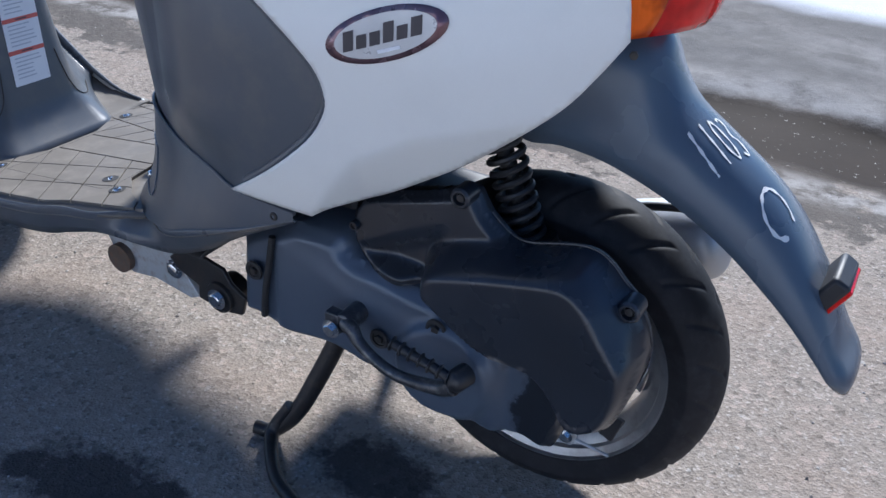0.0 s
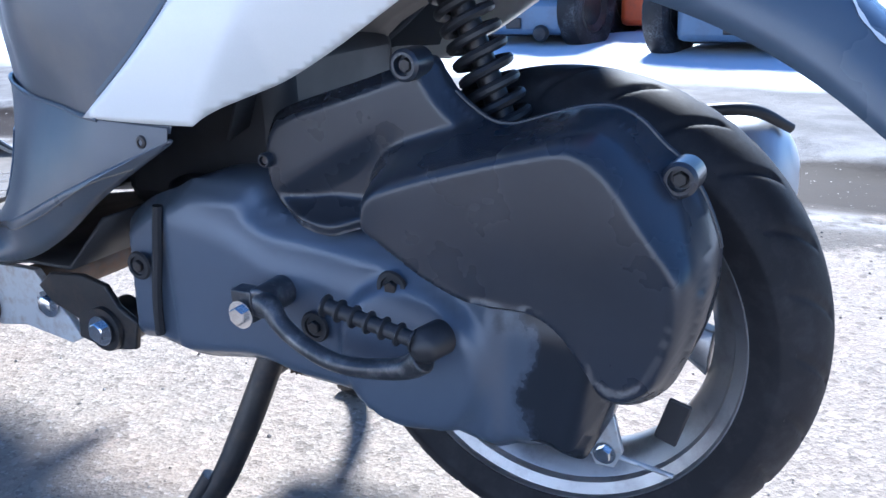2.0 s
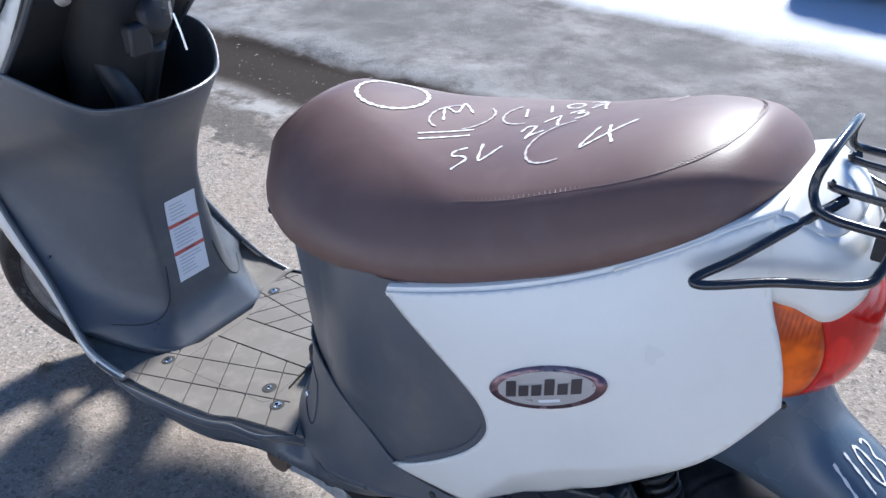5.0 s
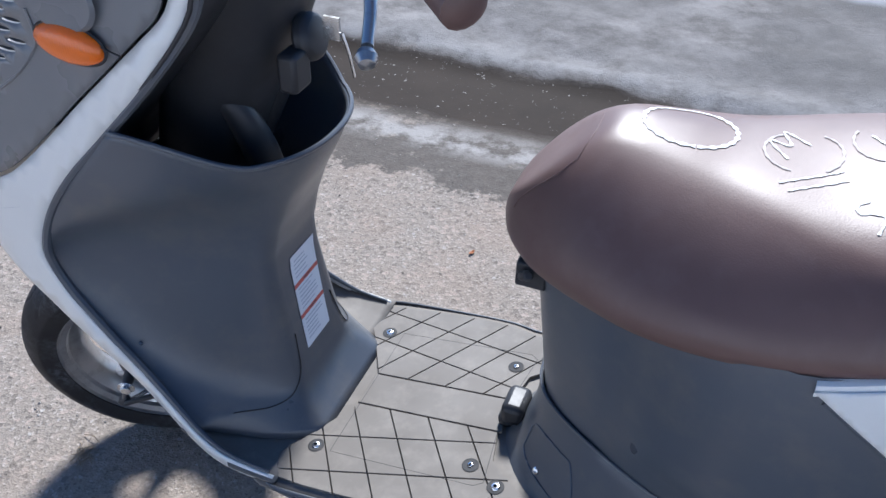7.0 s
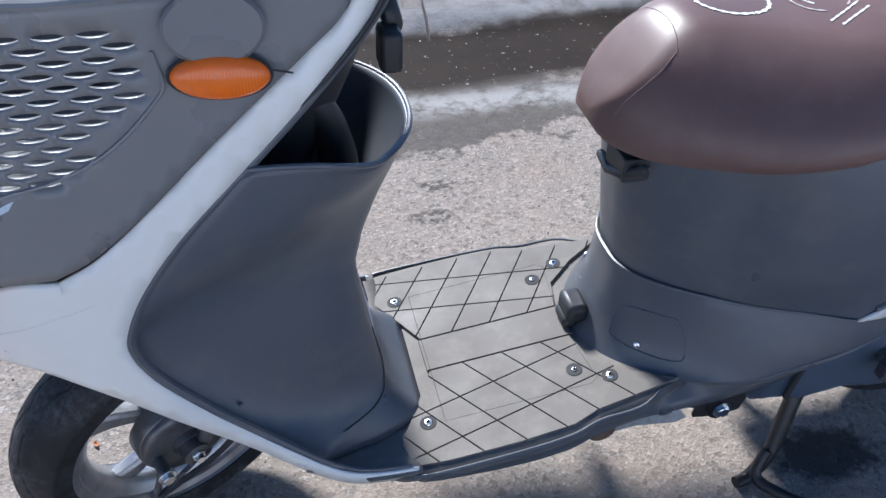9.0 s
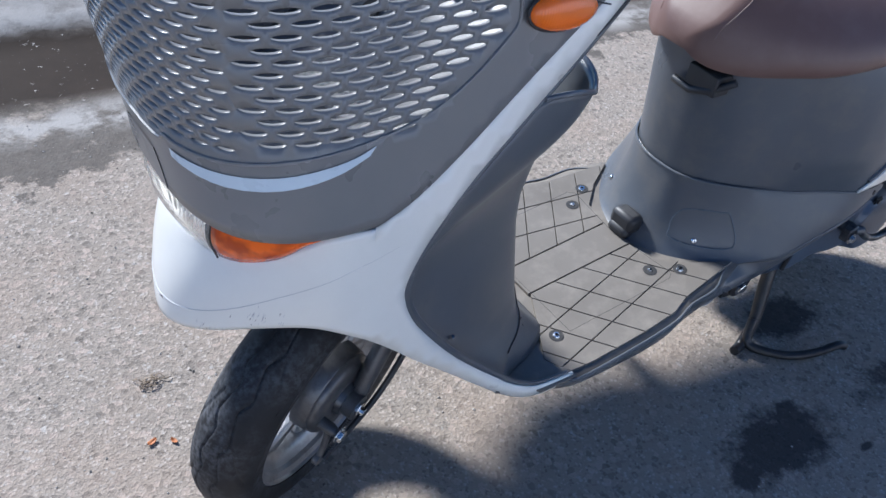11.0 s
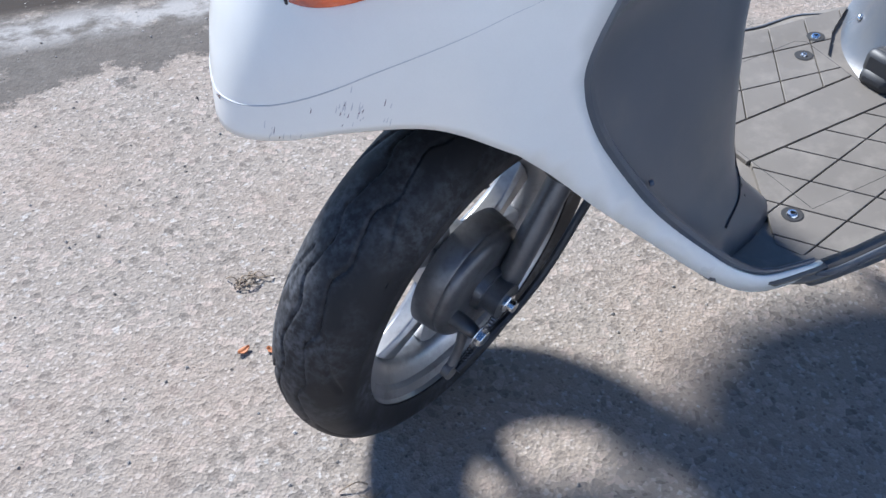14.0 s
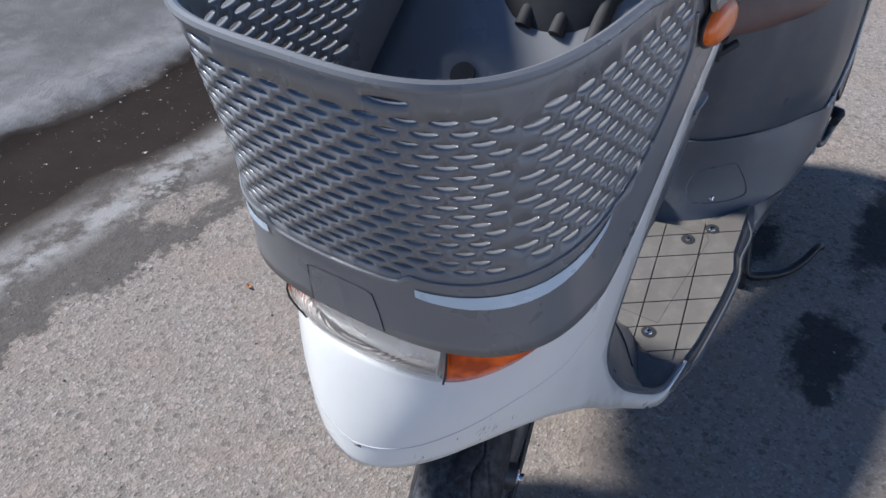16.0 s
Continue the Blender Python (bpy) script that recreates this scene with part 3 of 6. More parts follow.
side_geo = panel(side_outline, side_point, 0.0045)
side_panel = part("side_panel", side_geo, WHITE, scooter, "pearl white rear side panel", thick=0.004)
part("side_panel", mirrored(side_geo), WHITE, scooter, "pearl white rear side panel", thick=0.004)


# white ledge between the side panels and the seat
ledge = curve(SIDE, 40)
LEDGE = ((0.002, -0.006), (0.0022, 0.0005), (0.0035, 0.0040), (0.0070, 0.0058), (0.014, 0.0062), (0.030, 0.0062), (0.060, 0.0062))
for s in (-1, 1):
    part("panel_ledge", loft([[(x, s * (rear_width(x, z) - d), z + h) for d, h in LEDGE] for x, z in ledge]), WHITE, scooter, "pearl white ledge under the seat")


# white deck behind the seat, and its skirt over the lamp
DECK_EDGE = [(1.060, -0.140, 0.684), (1.104, -0.117, 0.708), (1.139, -0.095, 0.730), (1.166, -0.0790, 0.7425), (1.180, -0.0760, 0.7375), (1.190, -0.0720, 0.7325), (1.198, -0.0660, 0.7280), (1.205, -0.0560, 0.7240), (1.210, -0.0400, 0.7215), (1.2125, -0.0200, 0.7205), (1.213, 0.0, 0.7200)]
deck_edge = curve(DECK_EDGE, 60)


def deck(u, k):
    """u across, -1 to 1; k along the rim from under the seat to the rear."""
    x, y, z = deck_edge[k]
    lift = 0.010 * min(1.0, abs(y) / 0.07)
    return (x, -y * u, z + lift * (1 - u * u))


part("tail_cover", loft([[deck(u, k) for u in np.linspace(-1, 1, 25)] for k in range(len(deck_edge) - 1)]), WHITE, scooter, "pearl white tail cover", thick=-0.003, flip=True)


# tail lamp: red in the middle, amber at both sides
def tail_point(u, v):
    """u across, -1 to 1; v up, 0 to 1."""
    a = abs(u)
    z = 0.577 - 0.008 * a ** 3 + (0.112 - 0.004 * a ** 2) * v
    x = 1.256 - 0.064 * a ** 2.3 - 0.075 * (v - 0.45) ** 2 - 0.012 * v
    return (x, 0.0955 * u, z)


def amber_edge(v):
    return 0.715 + 0.05 * max(0.0, 0.3 - v)


tail_lamp = part("tail_lamp", loft([[tail_point((amber_edge(v) - 0.006) * k, v) for k in np.linspace(-1, 1, 29)] for v in np.linspace(0, 1, 19)]), RED_LENS, scooter, "glossy red tail lamp lens", thick=0.004)
for s in (-1, 1):
    part("turn_signal", loft([[tail_point(s * (lo + (1 - lo) * k), v) for k in np.linspace(0, 1, 9)] for v, lo in ((v, amber_edge(v)) for v in np.linspace(0.0, 1.0, 19))]), AMBER_DEEP, tail_lamp, "amber turn signal lens", thick=0.004)
part("reflector_bowl", loft([[(tail_point(u, v)[0] - 0.03, 0.93 * tail_point(u, v)[1], tail_point(u, v)[2]) for u in np.linspace(-1, 1, 15)] for v in np.linspace(0.0, 1.0, 9)]), ALLOY, tail_lamp)
# white skirt of the tail cover over the lamp, with a horn of the amber lens at each side
SKIRT_LOW = [tail_point(u, v) for u, v in ((0.0, 0.88), (-0.20, 0.85), (-0.40, 0.79), (-0.61, 0.735), (-0.72, 0.735), (-0.78, 0.79), (-0.84, 0.86), (-0.90, 0.90))] + [(1.1715, -0.0975, 0.677)]
SKIRT_TOP = [DECK_EDGE[-1], DECK_EDGE[-2], DECK_EDGE[-3], DECK_EDGE[-4], DECK_EDGE[-5], DECK_EDGE[-6], (1.184, -0.0745, 0.7355), (1.176, -0.0770, 0.7390), (1.1620, -0.0825, 0.7425)]
skirt_rows = []
for k in np.linspace(0, 1, 9):
    row = []
    for (ax, ay, az), (bx, by, bz) in zip(SKIRT_TOP, SKIRT_LOW):
        out = Vector((0.75, ay / 0.10, 0.0)).normalized() * (0.006 * math.sin(math.pi * k) * (1 - (abs(by) / 0.10) ** 4) + 0.004 * k * (1 - (abs(by) / 0.097) ** 6))
        row.append((ax + (bx - ax) * k + out.x, ay + (by - ay) * k + out.y, az + (bz - az) * (0.8 * k + 0.2 * k * k)))
    skirt_rows.append(curve(both_sides(row), 61))
part("tail_skirt", loft(skirt_rows), WHITE, scooter, "pearl white rim of the tail cover", thick=0.003)

# ---- seat ----
SX = [0.548, 0.556, 0.570, 0.592, 0.620, 0.65, 0.70, 0.76, 0.84, 0.92, 1.00, 1.06, 1.11, 1.14, 1.156, 1.162]
S_TOP = [0.602, 0.620, 0.638, 0.664, 0.691, 0.705, 0.704, 0.701, 0.706, 0.726, 0.753, 0.773, 0.779, 0.768, 0.754, 0.747]
S_LOW = [0.588, 0.579, 0.574, 0.573, 0.576, 0.580, 0.583, 0.587, 0.601, 0.626, 0.655, 0.681, 0.706, 0.724, 0.735, 0.742]
S_WIDE = [0.022, 0.042, 0.062, 0.087, 0.111, 0.132, 0.157, 0.169, 0.177, 0.173, 0.157, 0.137, 0.110, 0.082, 0.050, 0.024]
S_FLAT = [0.014, 0.030, 0.044, 0.048, 0.042, 0.040, 0.048, 0.066, 0.098, 0.112, 0.106, 0.092, 0.072, 0.050, 0.036, 0.022]


def seat_ring(x):
    top, low, w, k = (float(curve_at(SX, v, x)) for v in (S_TOP, S_LOW, S_WIDE, S_FLAT))
    h, d = top - low, w - k
    half = [(0.92 * w, -0.02), (0.985 * w, 0.05), (w, 0.14), (0.992 * w, 0.26), (k + 0.86 * d, 0.42), (k + 0.64 * d, 0.62), (k + 0.40 * d, 0.79), (k + 0.19 * d, 0.90), (k + 0.02 * d, 0.955), (0.82 * k, 0.98), (0.5 * k, 0.994), (0.25 * k, 0.999), (0.0, 1.0)]
    firm = [(0.92 * w, -0.02), (0.985 * w, 0.05), (w, 0.14), (0.985 * w, 0.28), (0.935 * w, 0.43), (0.885 * w, 0.57), (0.845 * w, 0.67), (0.80 * w, 0.745), (0.73 * w, 0.80), (0.57 * w, 0.885), (0.37 * w, 0.955), (0.18 * w, 0.99), (0.0, 1.0)]
    m = min(max((x - 0.79) / 0.15, 0.0), 1.0)
    m = m * m * (3 - 2 * m)
    half = [(p[0] * (1 - m) + q[0] * m, p[1] * (1 - m) + q[1] * m) for p, q in zip(half, firm)]
    right = [(x, -a, low + h * b) for a, b in half]
    left = [(x, a, low + h * b) for a, b in reversed(half[:-1])]
    return right + left


def curve_at(xs, ys, x):
    both = curve(list(zip(xs, ys)), 160)
    return np.interp(x, both[:, 0], both[:, 1])


stations = np.concatenate([np.linspace(0.548, 0.62, 16)[:-1], np.linspace(0.62, 1.10, 34)[:-1], np.linspace(1.10, 1.162, 12)])
seat = part("seat", loft([seat_ring(x) for x in stations], False, True), LEATHER, scooter, "brown leatherette seat with white marker writing", sharp=75)
seat_tree = tree_of(seat)
# fine seams along the seat's front facet and its rear edge
part("seam", tube([drape(seat_tree, (0.628 - 3.0 * a * a, a), "z", 0.0001) for a in np.linspace(-0.055, 0.055, 17)], 0.0005, 6), LEATHER, seat)
for s in (-1, 1):
    part("seam", tube([drape(seat_tree, (x, s * y), "z", 0.0001) for x, y in curve([(0.620, 0.051), (0.603, 0.057), (0.583, 0.055), (0.564, 0.048)], 14)], 0.0006, 6), LEATHER, seat)


seam_line = curve([p[:2] for p in both_sides([(1.114, 0.0, 0), (1.111, -0.036, 0), (1.100, -0.066, 0), (1.076, -0.093, 0), (1.045, -0.110, 0), (1.003, -0.122, 0), (0.950, -0.134, 0), (0.900, -0.139, 0)])], 170)
part("seam", tube([drape(seat_tree, (x, y), "z", 0.00005) for x, y in seam_line], 0.0005, 6), LEATHER, seat)
ticks = []
for (x, y), (x2, y2) in zip(seam_line[:-1], seam_line[1:]):
    a, b = drape(seat_tree, (x, y), "z", 0.0001), drape(seat_tree, (0.5 * (x + x2) - 0.004 * (x > 1.08), 0.5 * (y + y2) * (0.97 if x < 1.10 else 0.985)), "z", 0.0001)
    if a is not None and b is not None:
        ticks.append(tube([a, b], 0.0003, 4))
part("stitching", joined(*ticks), LEATHER, seat, "row of slanting stitches")

GLYPHS = {
    "0": [[(0.5, 1), (0.12, 0.75), (0.1, 0.25), (0.5, 0), (0.88, 0.28), (0.85, 0.8), (0.45, 1)]],
    "1": [[(0.55, 1.0), (0.5, 0.5), (0.45, 0.0)]],
    "2": [[(0.05, 0.75), (0.45, 1), (0.8, 0.75), (0.4, 0.3), (0.05, 0.02), (0.45, 0.1), (1.0, 0.05)]],
    "3": [[(0.1, 0.95), (0.6, 1.0), (0.8, 0.8), (0.4, 0.55), (0.85, 0.35), (0.6, 0.0), (0.1, 0.08)]],
    "4": [[(0.55, 1.0), (0.0, 0.4), (0.5, 0.42), (1.25, 0.5)], [(0.75, 0.85), (0.62, 0.4), (0.55, -0.15)]],
    "7": [[(0.0, 0.9), (0.45, 0.98), (0.9, 1.0), (0.6, 0.5), (0.45, 0.0)]],
    "M": [[(0.05, 0.0), (0.2, 0.95), (0.5, 0.35), (0.8, 0.95), (0.95, 0.0)]],
    "S": [[(0.85, 0.95), (0.3, 0.9), (0.15, 0.65), (0.6, 0.5), (0.75, 0.25), (0.1, -0.1)]],
    "L": [[(0.3, 1.0), (0.05, 0.1), (0.4, 0.15), (1.1, 0.55)]],
}


def written(text, origin, right, up, gap=1.25):
    """Strokes of hand-written characters in a plane; right and up are one character's width and height."""
    o, r, u = (np.array(v, float) for v in (origin, right, up))
    return [[tuple(o + r * (gap * k + a) + u * b) for a, b in stroke] for k, ch in enumerate(text) for stroke in GLYPHS.get(ch, [])]


def ring(cx, cy, a, b, q0, q1, n=14):
    return [(cx + a * math.cos(q), cy + b * math.sin(q)) for q in np.linspace(radians(q0), radians(q1), n)]


part("marker_ring", marker(seat_tree, [ring(0.708, 0.014, 0.043, 0.037, -75, 283, 22)], "z", 0.0052), CHALK, seat, "white marker ring on the seat")
WRITING = [("M", (0.795, -0.012), (0.020, 0.034), (-0.022, 0.026)), ("1103", (0.870, 0.018), (0.0165, 0.0125), (-0.016, 0.026)),
           ("2737", (0.912, -0.040), (0.0110, 0.0190), (-0.018, 0.022)), ("SL", (0.866, -0.100), (0.018, 0.012), (-0.020, 0.030)), ("4", (0.992, -0.074), (0.026, 0.040), (-0.024, 0.030))]
for text, place, along, up in WRITING:
    for k, ch in enumerate(text):
        at = (place[0] + 1.25 * k * along[0], place[1] + 1.25 * k * along[1])
        part("marker_character", marker(seat_tree, written(ch, at, along, up), "z", 0.0030), CHALK, seat, "white hand-written character")
for line in ([(0.792, -0.050), (0.815, -0.036), (0.842, -0.020)], [(0.800, -0.060), (0.822, -0.047), (0.846, -0.034)]):
    part("marker_line", marker(seat_tree, [line], "z", 0.0030), CHALK, seat)
for arc in (ring(0.805, 0.005, 0.030, 0.034, 120, 260), ring(0.815, 0.008, 0.026, 0.036, -60, 70), ring(0.878, 0.040, 0.030, 0.040, 150, 290), ring(0.955, -0.040, 0.030, 0.046, 110, 300), ring(0.995, 0.070, 0.030, 0.034, -40, 100)):
    part("marker_arc", marker(seat_tree, [arc], "z", 0.0028), FAINT, seat, "faint marker stroke")

# ---- panels under the seat ----
TOP_U = [(0.605, 0.0, 0.384), (0.609, -0.038, 0.385), (0.629, -0.073, 0.387), (0.672, -0.105, 0.385), (0.738, -0.140, 0.382), (0.805, -0.166, 0.380), (0.863, -0.187, 0.377), (0.930, -0.186, 0.374)]
LOW_U = [(0.566, 0.0, 0.257), (0.579, -0.052, 0.257), (0.611, -0.098, 0.262), (0.667, -0.144, 0.271), (0.735, -0.174, 0.288), (0.80, -0.186, 0.314), (0.86, -0.192, 0.338), (0.930, -0.187, 0.366)]


def between(a, b, ways):
    """Rings between two curves; ways are (share upward, share inward)."""
    a, b = np.array(a), np.array(b)
    return [np.c_[a[:, :2] + (b - a)[:, :2] * s, a[:, 2] + (b - a)[:, 2] * t] for t, s in ways]


low_u, top_u = curve(both_sides(LOW_U), 61), curve(both_sides(TOP_U), 61)
flare = []
for up, inward in [(0, 0), (0.03, 0.12), (0.10, 0.32), (0.22, 0.55), (0.40, 0.76), (0.62, 0.90), (0.85, 0.98), (1, 1.0), (1.01, 1.06)]:
    row = []
    for p, q in zip(low_u, top_u):
        c = min(max((p[0] - 0.62) / 0.16, 0.0), 1.0)
        k = inward * (1 - c * c * (3 - 2 * c)) + max(0.0, up) ** 1.3 * c * c * (3 - 2 * c)
        row.append((p[0] + (q[0] - p[0]) * k, p[1] + (q[1] - p[1]) * k, p[2] + (q[2] - p[2]) * up))
    flare.append(row)
rear_footing = part("rear_footing", loft(flare), GREY, scooter, "warm grey moulded panel round the seat base")

def barrel(v):
    """A ring of the seat base at share v of its height."""
    out = []
    for x, y, z in top_u:
        front = max(0.0, min(1.0, (0.73 - x) / 0.14))
        zt = 0.610 if x < 0.84 else 0.610 + (x - 0.84) * 0.36
        zz = z - 0.004 + (zt - z + 0.004) * v
        x = x + max(0.0, (x - 0.84) / 0.095) * 0.075 * min(1.0, 1.5 * v)
        if x > 0.70:
            w = rear_width(max(x, 0.70), zz) - 0.0065
            k = min(1, (x - 0.70) / 0.10) * min(1, v / 0.25)
            yy = math.copysign((abs(y) - 0.0025) * (1 - k) + w * k, y)
        else:
            yy = y * (0.965 + 0.11 * v)
        out.append((x + front * (0.005 - 0.034 * v), yy, zz))
    return out


seat_base = part("seat_base", loft([barrel(v) for v in np.linspace(0, 1, 12)]), GREY, scooter, "dark warm grey panel below the seat")
base_tree = tree_of(seat_base)
part("footing_lip", tube([(x, y * 0.997, z) for x, y, z in top_u[4:-4]], 0.0019, 8), GREY, rear_footing, "rolled upper edge of the panel")
lip = [drape(base_tree, (x - 0.004, z), "y", 0.0004) for x, z in front_edge[2:-3]]
for k in (1, -1):
    part("panel_lip", tube([(p.x, k * p.y, p.z) for p in lip if p is not None], 0.0042, 8), GREY, seat_base, "rolled edge of the grey panel")
part("seat_lock", joined(box(0.592, -0.042, 0.548, 0.032, 0.052, 0.030), tube([(0.594, -0.084, 0.562), (0.580, -0.060, 0.540), (0.576, -0.03, 0.528), (0.580, 0.005, 0.528)], 0.006, 8)), BLACK, seat_base, "black seat hinge", bevel=0.003)
part("hook", joined(box(0.575, 0.0, 0.286, 0.030, 0.046, 0.030), box(0.567, 0.0, 0.270, 0.022, 0.040, 0.020)), BLACK, rear_footing, "black rubber luggage hook", bevel=0.008)
foot_tree = tree_of(rear_footing)
hatch = [(0.610, 0.285), (0.672, 0.292), (0.668, 0.338), (0.655, 0.342), (0.618, 0.336), (0.606, 0.30)]
hp = [drape(foot_tree, p, "y", 0.0006) for p in curve(hatch, 30, True)]
part("hatch_line", tube([p for p in hp if p is not None], 0.0009, 5, 0, True), FENDER, rear_footing)
for s in (-1, 1):
    p = drape(foot_tree, (0.628, 0.291), "y", 0.001)
    part("screw", pan_screw((p.x, s * abs(p.y), p.z), (-0.3, s, 0.4), 0.0045), STEEL, rear_footing)

# side skirts below the floor
SK_TOP = [(0.318, -0.180, 0.226), (0.345, -0.186, 0.230), (0.45, -0.186, 0.243), (0.515, -0.182, 0.252), (0.555, -0.172, 0.258), (0.61, -0.168, 0.265)] + LOW_U[3:]
SK_LOW = [(0.318, -0.170, 0.204), (0.345, -0.172, 0.194), (0.45, -0.174, 0.199), (0.515, -0.172, 0.208), (0.555, -0.166, 0.219), (0.61, -0.165, 0.236), (0.672, -0.166, 0.243), (0.735, -0.168, 0.252), (0.797, -0.175, 0.281), (0.857, -0.181, 0.321), (0.932, -0.185, 0.364)]
sk = between(curve(SK_TOP, 50), curve(SK_LOW, 50), [(0, 0), (0.06, -0.10), (0.16, -0.14), (0.35, 0.10), (0.7, 0.55), (1, 1)])
skirt_geo = loft(sk)
floor_skirt = part("floor_skirt", skirt_geo, GREY, scooter, "grey floorboard side skirt", thick=0.003)
part("floor_skirt", mirrored(skirt_geo), GREY, scooter, "grey floorboard side skirt", thick=0.003)
skirt_tree = tree_of(floor_skirt)
line = [drape(skirt_tree, (x, z), "y", 0.0002) for x, z in curve([(0.366, 0.222), (0.45, 0.232), (0.561, 0.247), (0.682, 0.268), (0.74, 0.281), (0.79, 0.301), (0.85, 0.330), (0.893, 0.344)], 40)]
for k in (1, -1):
    part("mould_line", tube([(p.x, k * p.y, p.z) for p in line if p is not None], 0.0007, 6), MAT_GREY, floor_skirt)
for s in (-1, 1):
    part("screw", pan_screw((0.907, s * 0.1855, 0.364), (0, s, 0), 0.0055, 0.004), DARK_STEEL, floor_skirt)

# ---- floorboard ----
EDGE = [(0.288, -0.164), (0.294, -0.174), (0.306, -0.181), (0.325, -0.185), (0.36, -0.187), (0.45, -0.187), (0.515, -0.182), (0.555, -0.172), (0.61, -0.168), (0.672, -0.150)]
board = curve(EDGE, 24)
board_outline = [tuple(p) for p in board] + [(x, -y) for x, y in reversed(board)]
floorboard = part("floorboard", panel(board_outline, lambda x, y: (x, y, FLOOR(x) - 0.003), 0.03), MAT_GREY, scooter, "grey moulded floorboard", thick=0.004)

# the floor's front corners, under the foot of the shield
for s in (-1, 1):
    rim = curve([(0.196, 0.255), (0.225, 0.241), (0.252, 0.2325), (0.285, 0.2285), (0.330, 0.2275)], 14)
    corner = [[(x, s * y, z - 0.0015 - 0.004 * (0.160 - y) / 0.1 + (0.002 if y > 0.158 else 0)) for y in np.linspace(0.170 if x < 0.26 else 0.181, 0.06, 9)] for x, z in rim]
    part("floor_corner", loft(corner), MAT_GREY, floorboard, "grey front corner of the floor", thick=0.003, flip=s > 0)


def cut(polys, p, d, gap):
    """Splits convex polygons along a line through p in direction d, and leaves a gap."""
    nx, ny = -d[1] / math.hypot(*d), d[0] / math.hypot(*d)
    out = []
    for poly in polys:
        for sign in (1, -1):
            res = []
            dist = [sign * ((q[0] - p[0]) * nx + (q[1] - p[1]) * ny) - gap / 2 for q in poly]
            for i, q in enumerate(poly):
                j = (i + 1) % len(poly)
                if dist[i] >= 0:
                    res.append(q)
                if (dist[i] >= 0) != (dist[j] >= 0):
                    t = dist[i] / (dist[i] - dist[j])
                    res.append((q[0] + t * (poly[j][0] - q[0]), q[1] + t * (poly[j][1] - q[1])))
            if len(res) > 2:
                out.append(res)
    return out


def pad(poly, top=0.0018):
    """One raised field of the mat, with bevelled edges."""
    c = np.mean(poly, 0)
    inner = [tuple(c + (np.array(q) - c) * (1 - 0.0006 / max(0.004, np.hypot(*(np.array(q) - c))))) for q in poly]
    return loft([[(x, y, FLOOR(x) - 0.004) for x, y in poly], [(x, y, FLOOR(x) + top - 0.0004) for x, y in poly], [(x, y, FLOOR(x) + top) for x, y in inner]], True, True)


GAP = 0.0016
MAT_X = 0.006
from_hull = [[(x + MAT_X, y) for x, y in ((0.365, -0.030), (0.556, -0.030), (0.565, -0.075), (0.605, -0.110), (0.660, -0.143), (0.548, -0.158), (0.515, -0.170), (0.45, -0.174), (0.36, -0.174), (0.320, -0.170), (0.305, -0.135), (0.335, -0.085))]]
fields = from_hull
for k in range(-3, 5):
    fields = cut(fields, (0.418 + 0.0535 * k, -0.034), (0.088, -0.130), GAP)
for y in (-0.0715, -0.130):
    fields = cut(fields, (0.456, y), (0.214, 0.047), GAP)
for p in fields + [[(0.300, -0.168), (0.272, -0.163), (0.268, -0.130), (0.292, -0.132)]]:
    if abs(sum(a[0] * b[1] - b[0] * a[1] for a, b in zip(p, p[1:] + p[:1]))) < 4e-5:
        continue
    part("mat_field", pad(p), MAT_GREY, floorboard, sharp=8)
    part("mat_field", mirrored(pad(p)), MAT_GREY, floorboard, sharp=8)
part("floor_mat", pad([(0.368, -0.0275), (0.566, -0.0275), (0.562, 0.0), (0.566, 0.0275), (0.368, 0.0275)]), MAT_GREY, floorboard, "plain middle strip of the mat", sharp=8)
# the thin hatch line across the mat
hx = [(0.372, -0.116), (0.372, 0.116), (0.561, 0.118), (0.571, 0.110), (0.558, 0.0), (0.571, -0.110), (0.561, -0.117)]
for a, b in zip(hx, hx[1:] + hx[:1]):
    part("hatch_line", tube([(a[0], a[1], FLOOR(a[0]) + 0.0014), (b[0], b[1], FLOOR(b[0]) + 0.0014)], 0.0006, 5), SEAM, floorboard)
for x, y in ((0.351, 0.112), (0.548, 0.089), (0.587, 0.112)):
    for s in (-1, 1):
        cup = lathe([(0.0105, 0.0024), (0.0095, 0.0026), (0.0088, -0.001), (0.0005, -0.001)], toward((x, s * y, FLOOR(x)), (-0.143, 0, 1)), 20)
        part("screw_cup", cup, SEAM, floorboard)
        part("screw", pan_screw((x, s * y, FLOOR(x) + 0.0005), (-0.143, 0, 1), 0.0062 if x != 0.548 else 0.004, 0.004), STEEL, floorboard)

# ---- leg shield ----
INNER = [(0.302, 0.832), (0.294, 0.803), (0.270, 0.768), (0.223, 0.714), (0.165, 0.654), (0.107, 0.594), (0.065, 0.537), (0.043, 0.487), (0.044, 0.458), (0.058, 0.426), (0.079, 0.396), (0.114, 0.353), (0.147, 0.319), (0.187, 0.284), (0.222, 0.257), (0.264, 0.238), (0.326, 0.2315)]
inner = curve(INNER, 90)


def apron_width(x, z):
    """Half the width of the white apron; its tongue widens towards the floor."""
    t = min(max((x - 0.12) / 0.14, 0), 1) if z < 0.40 else 0.0
    return 0.1585 + 0.0185 * t * t * (3 - 2 * t) - 0.008 * min(max((z - 0.55) / 0.25, 0), 1)


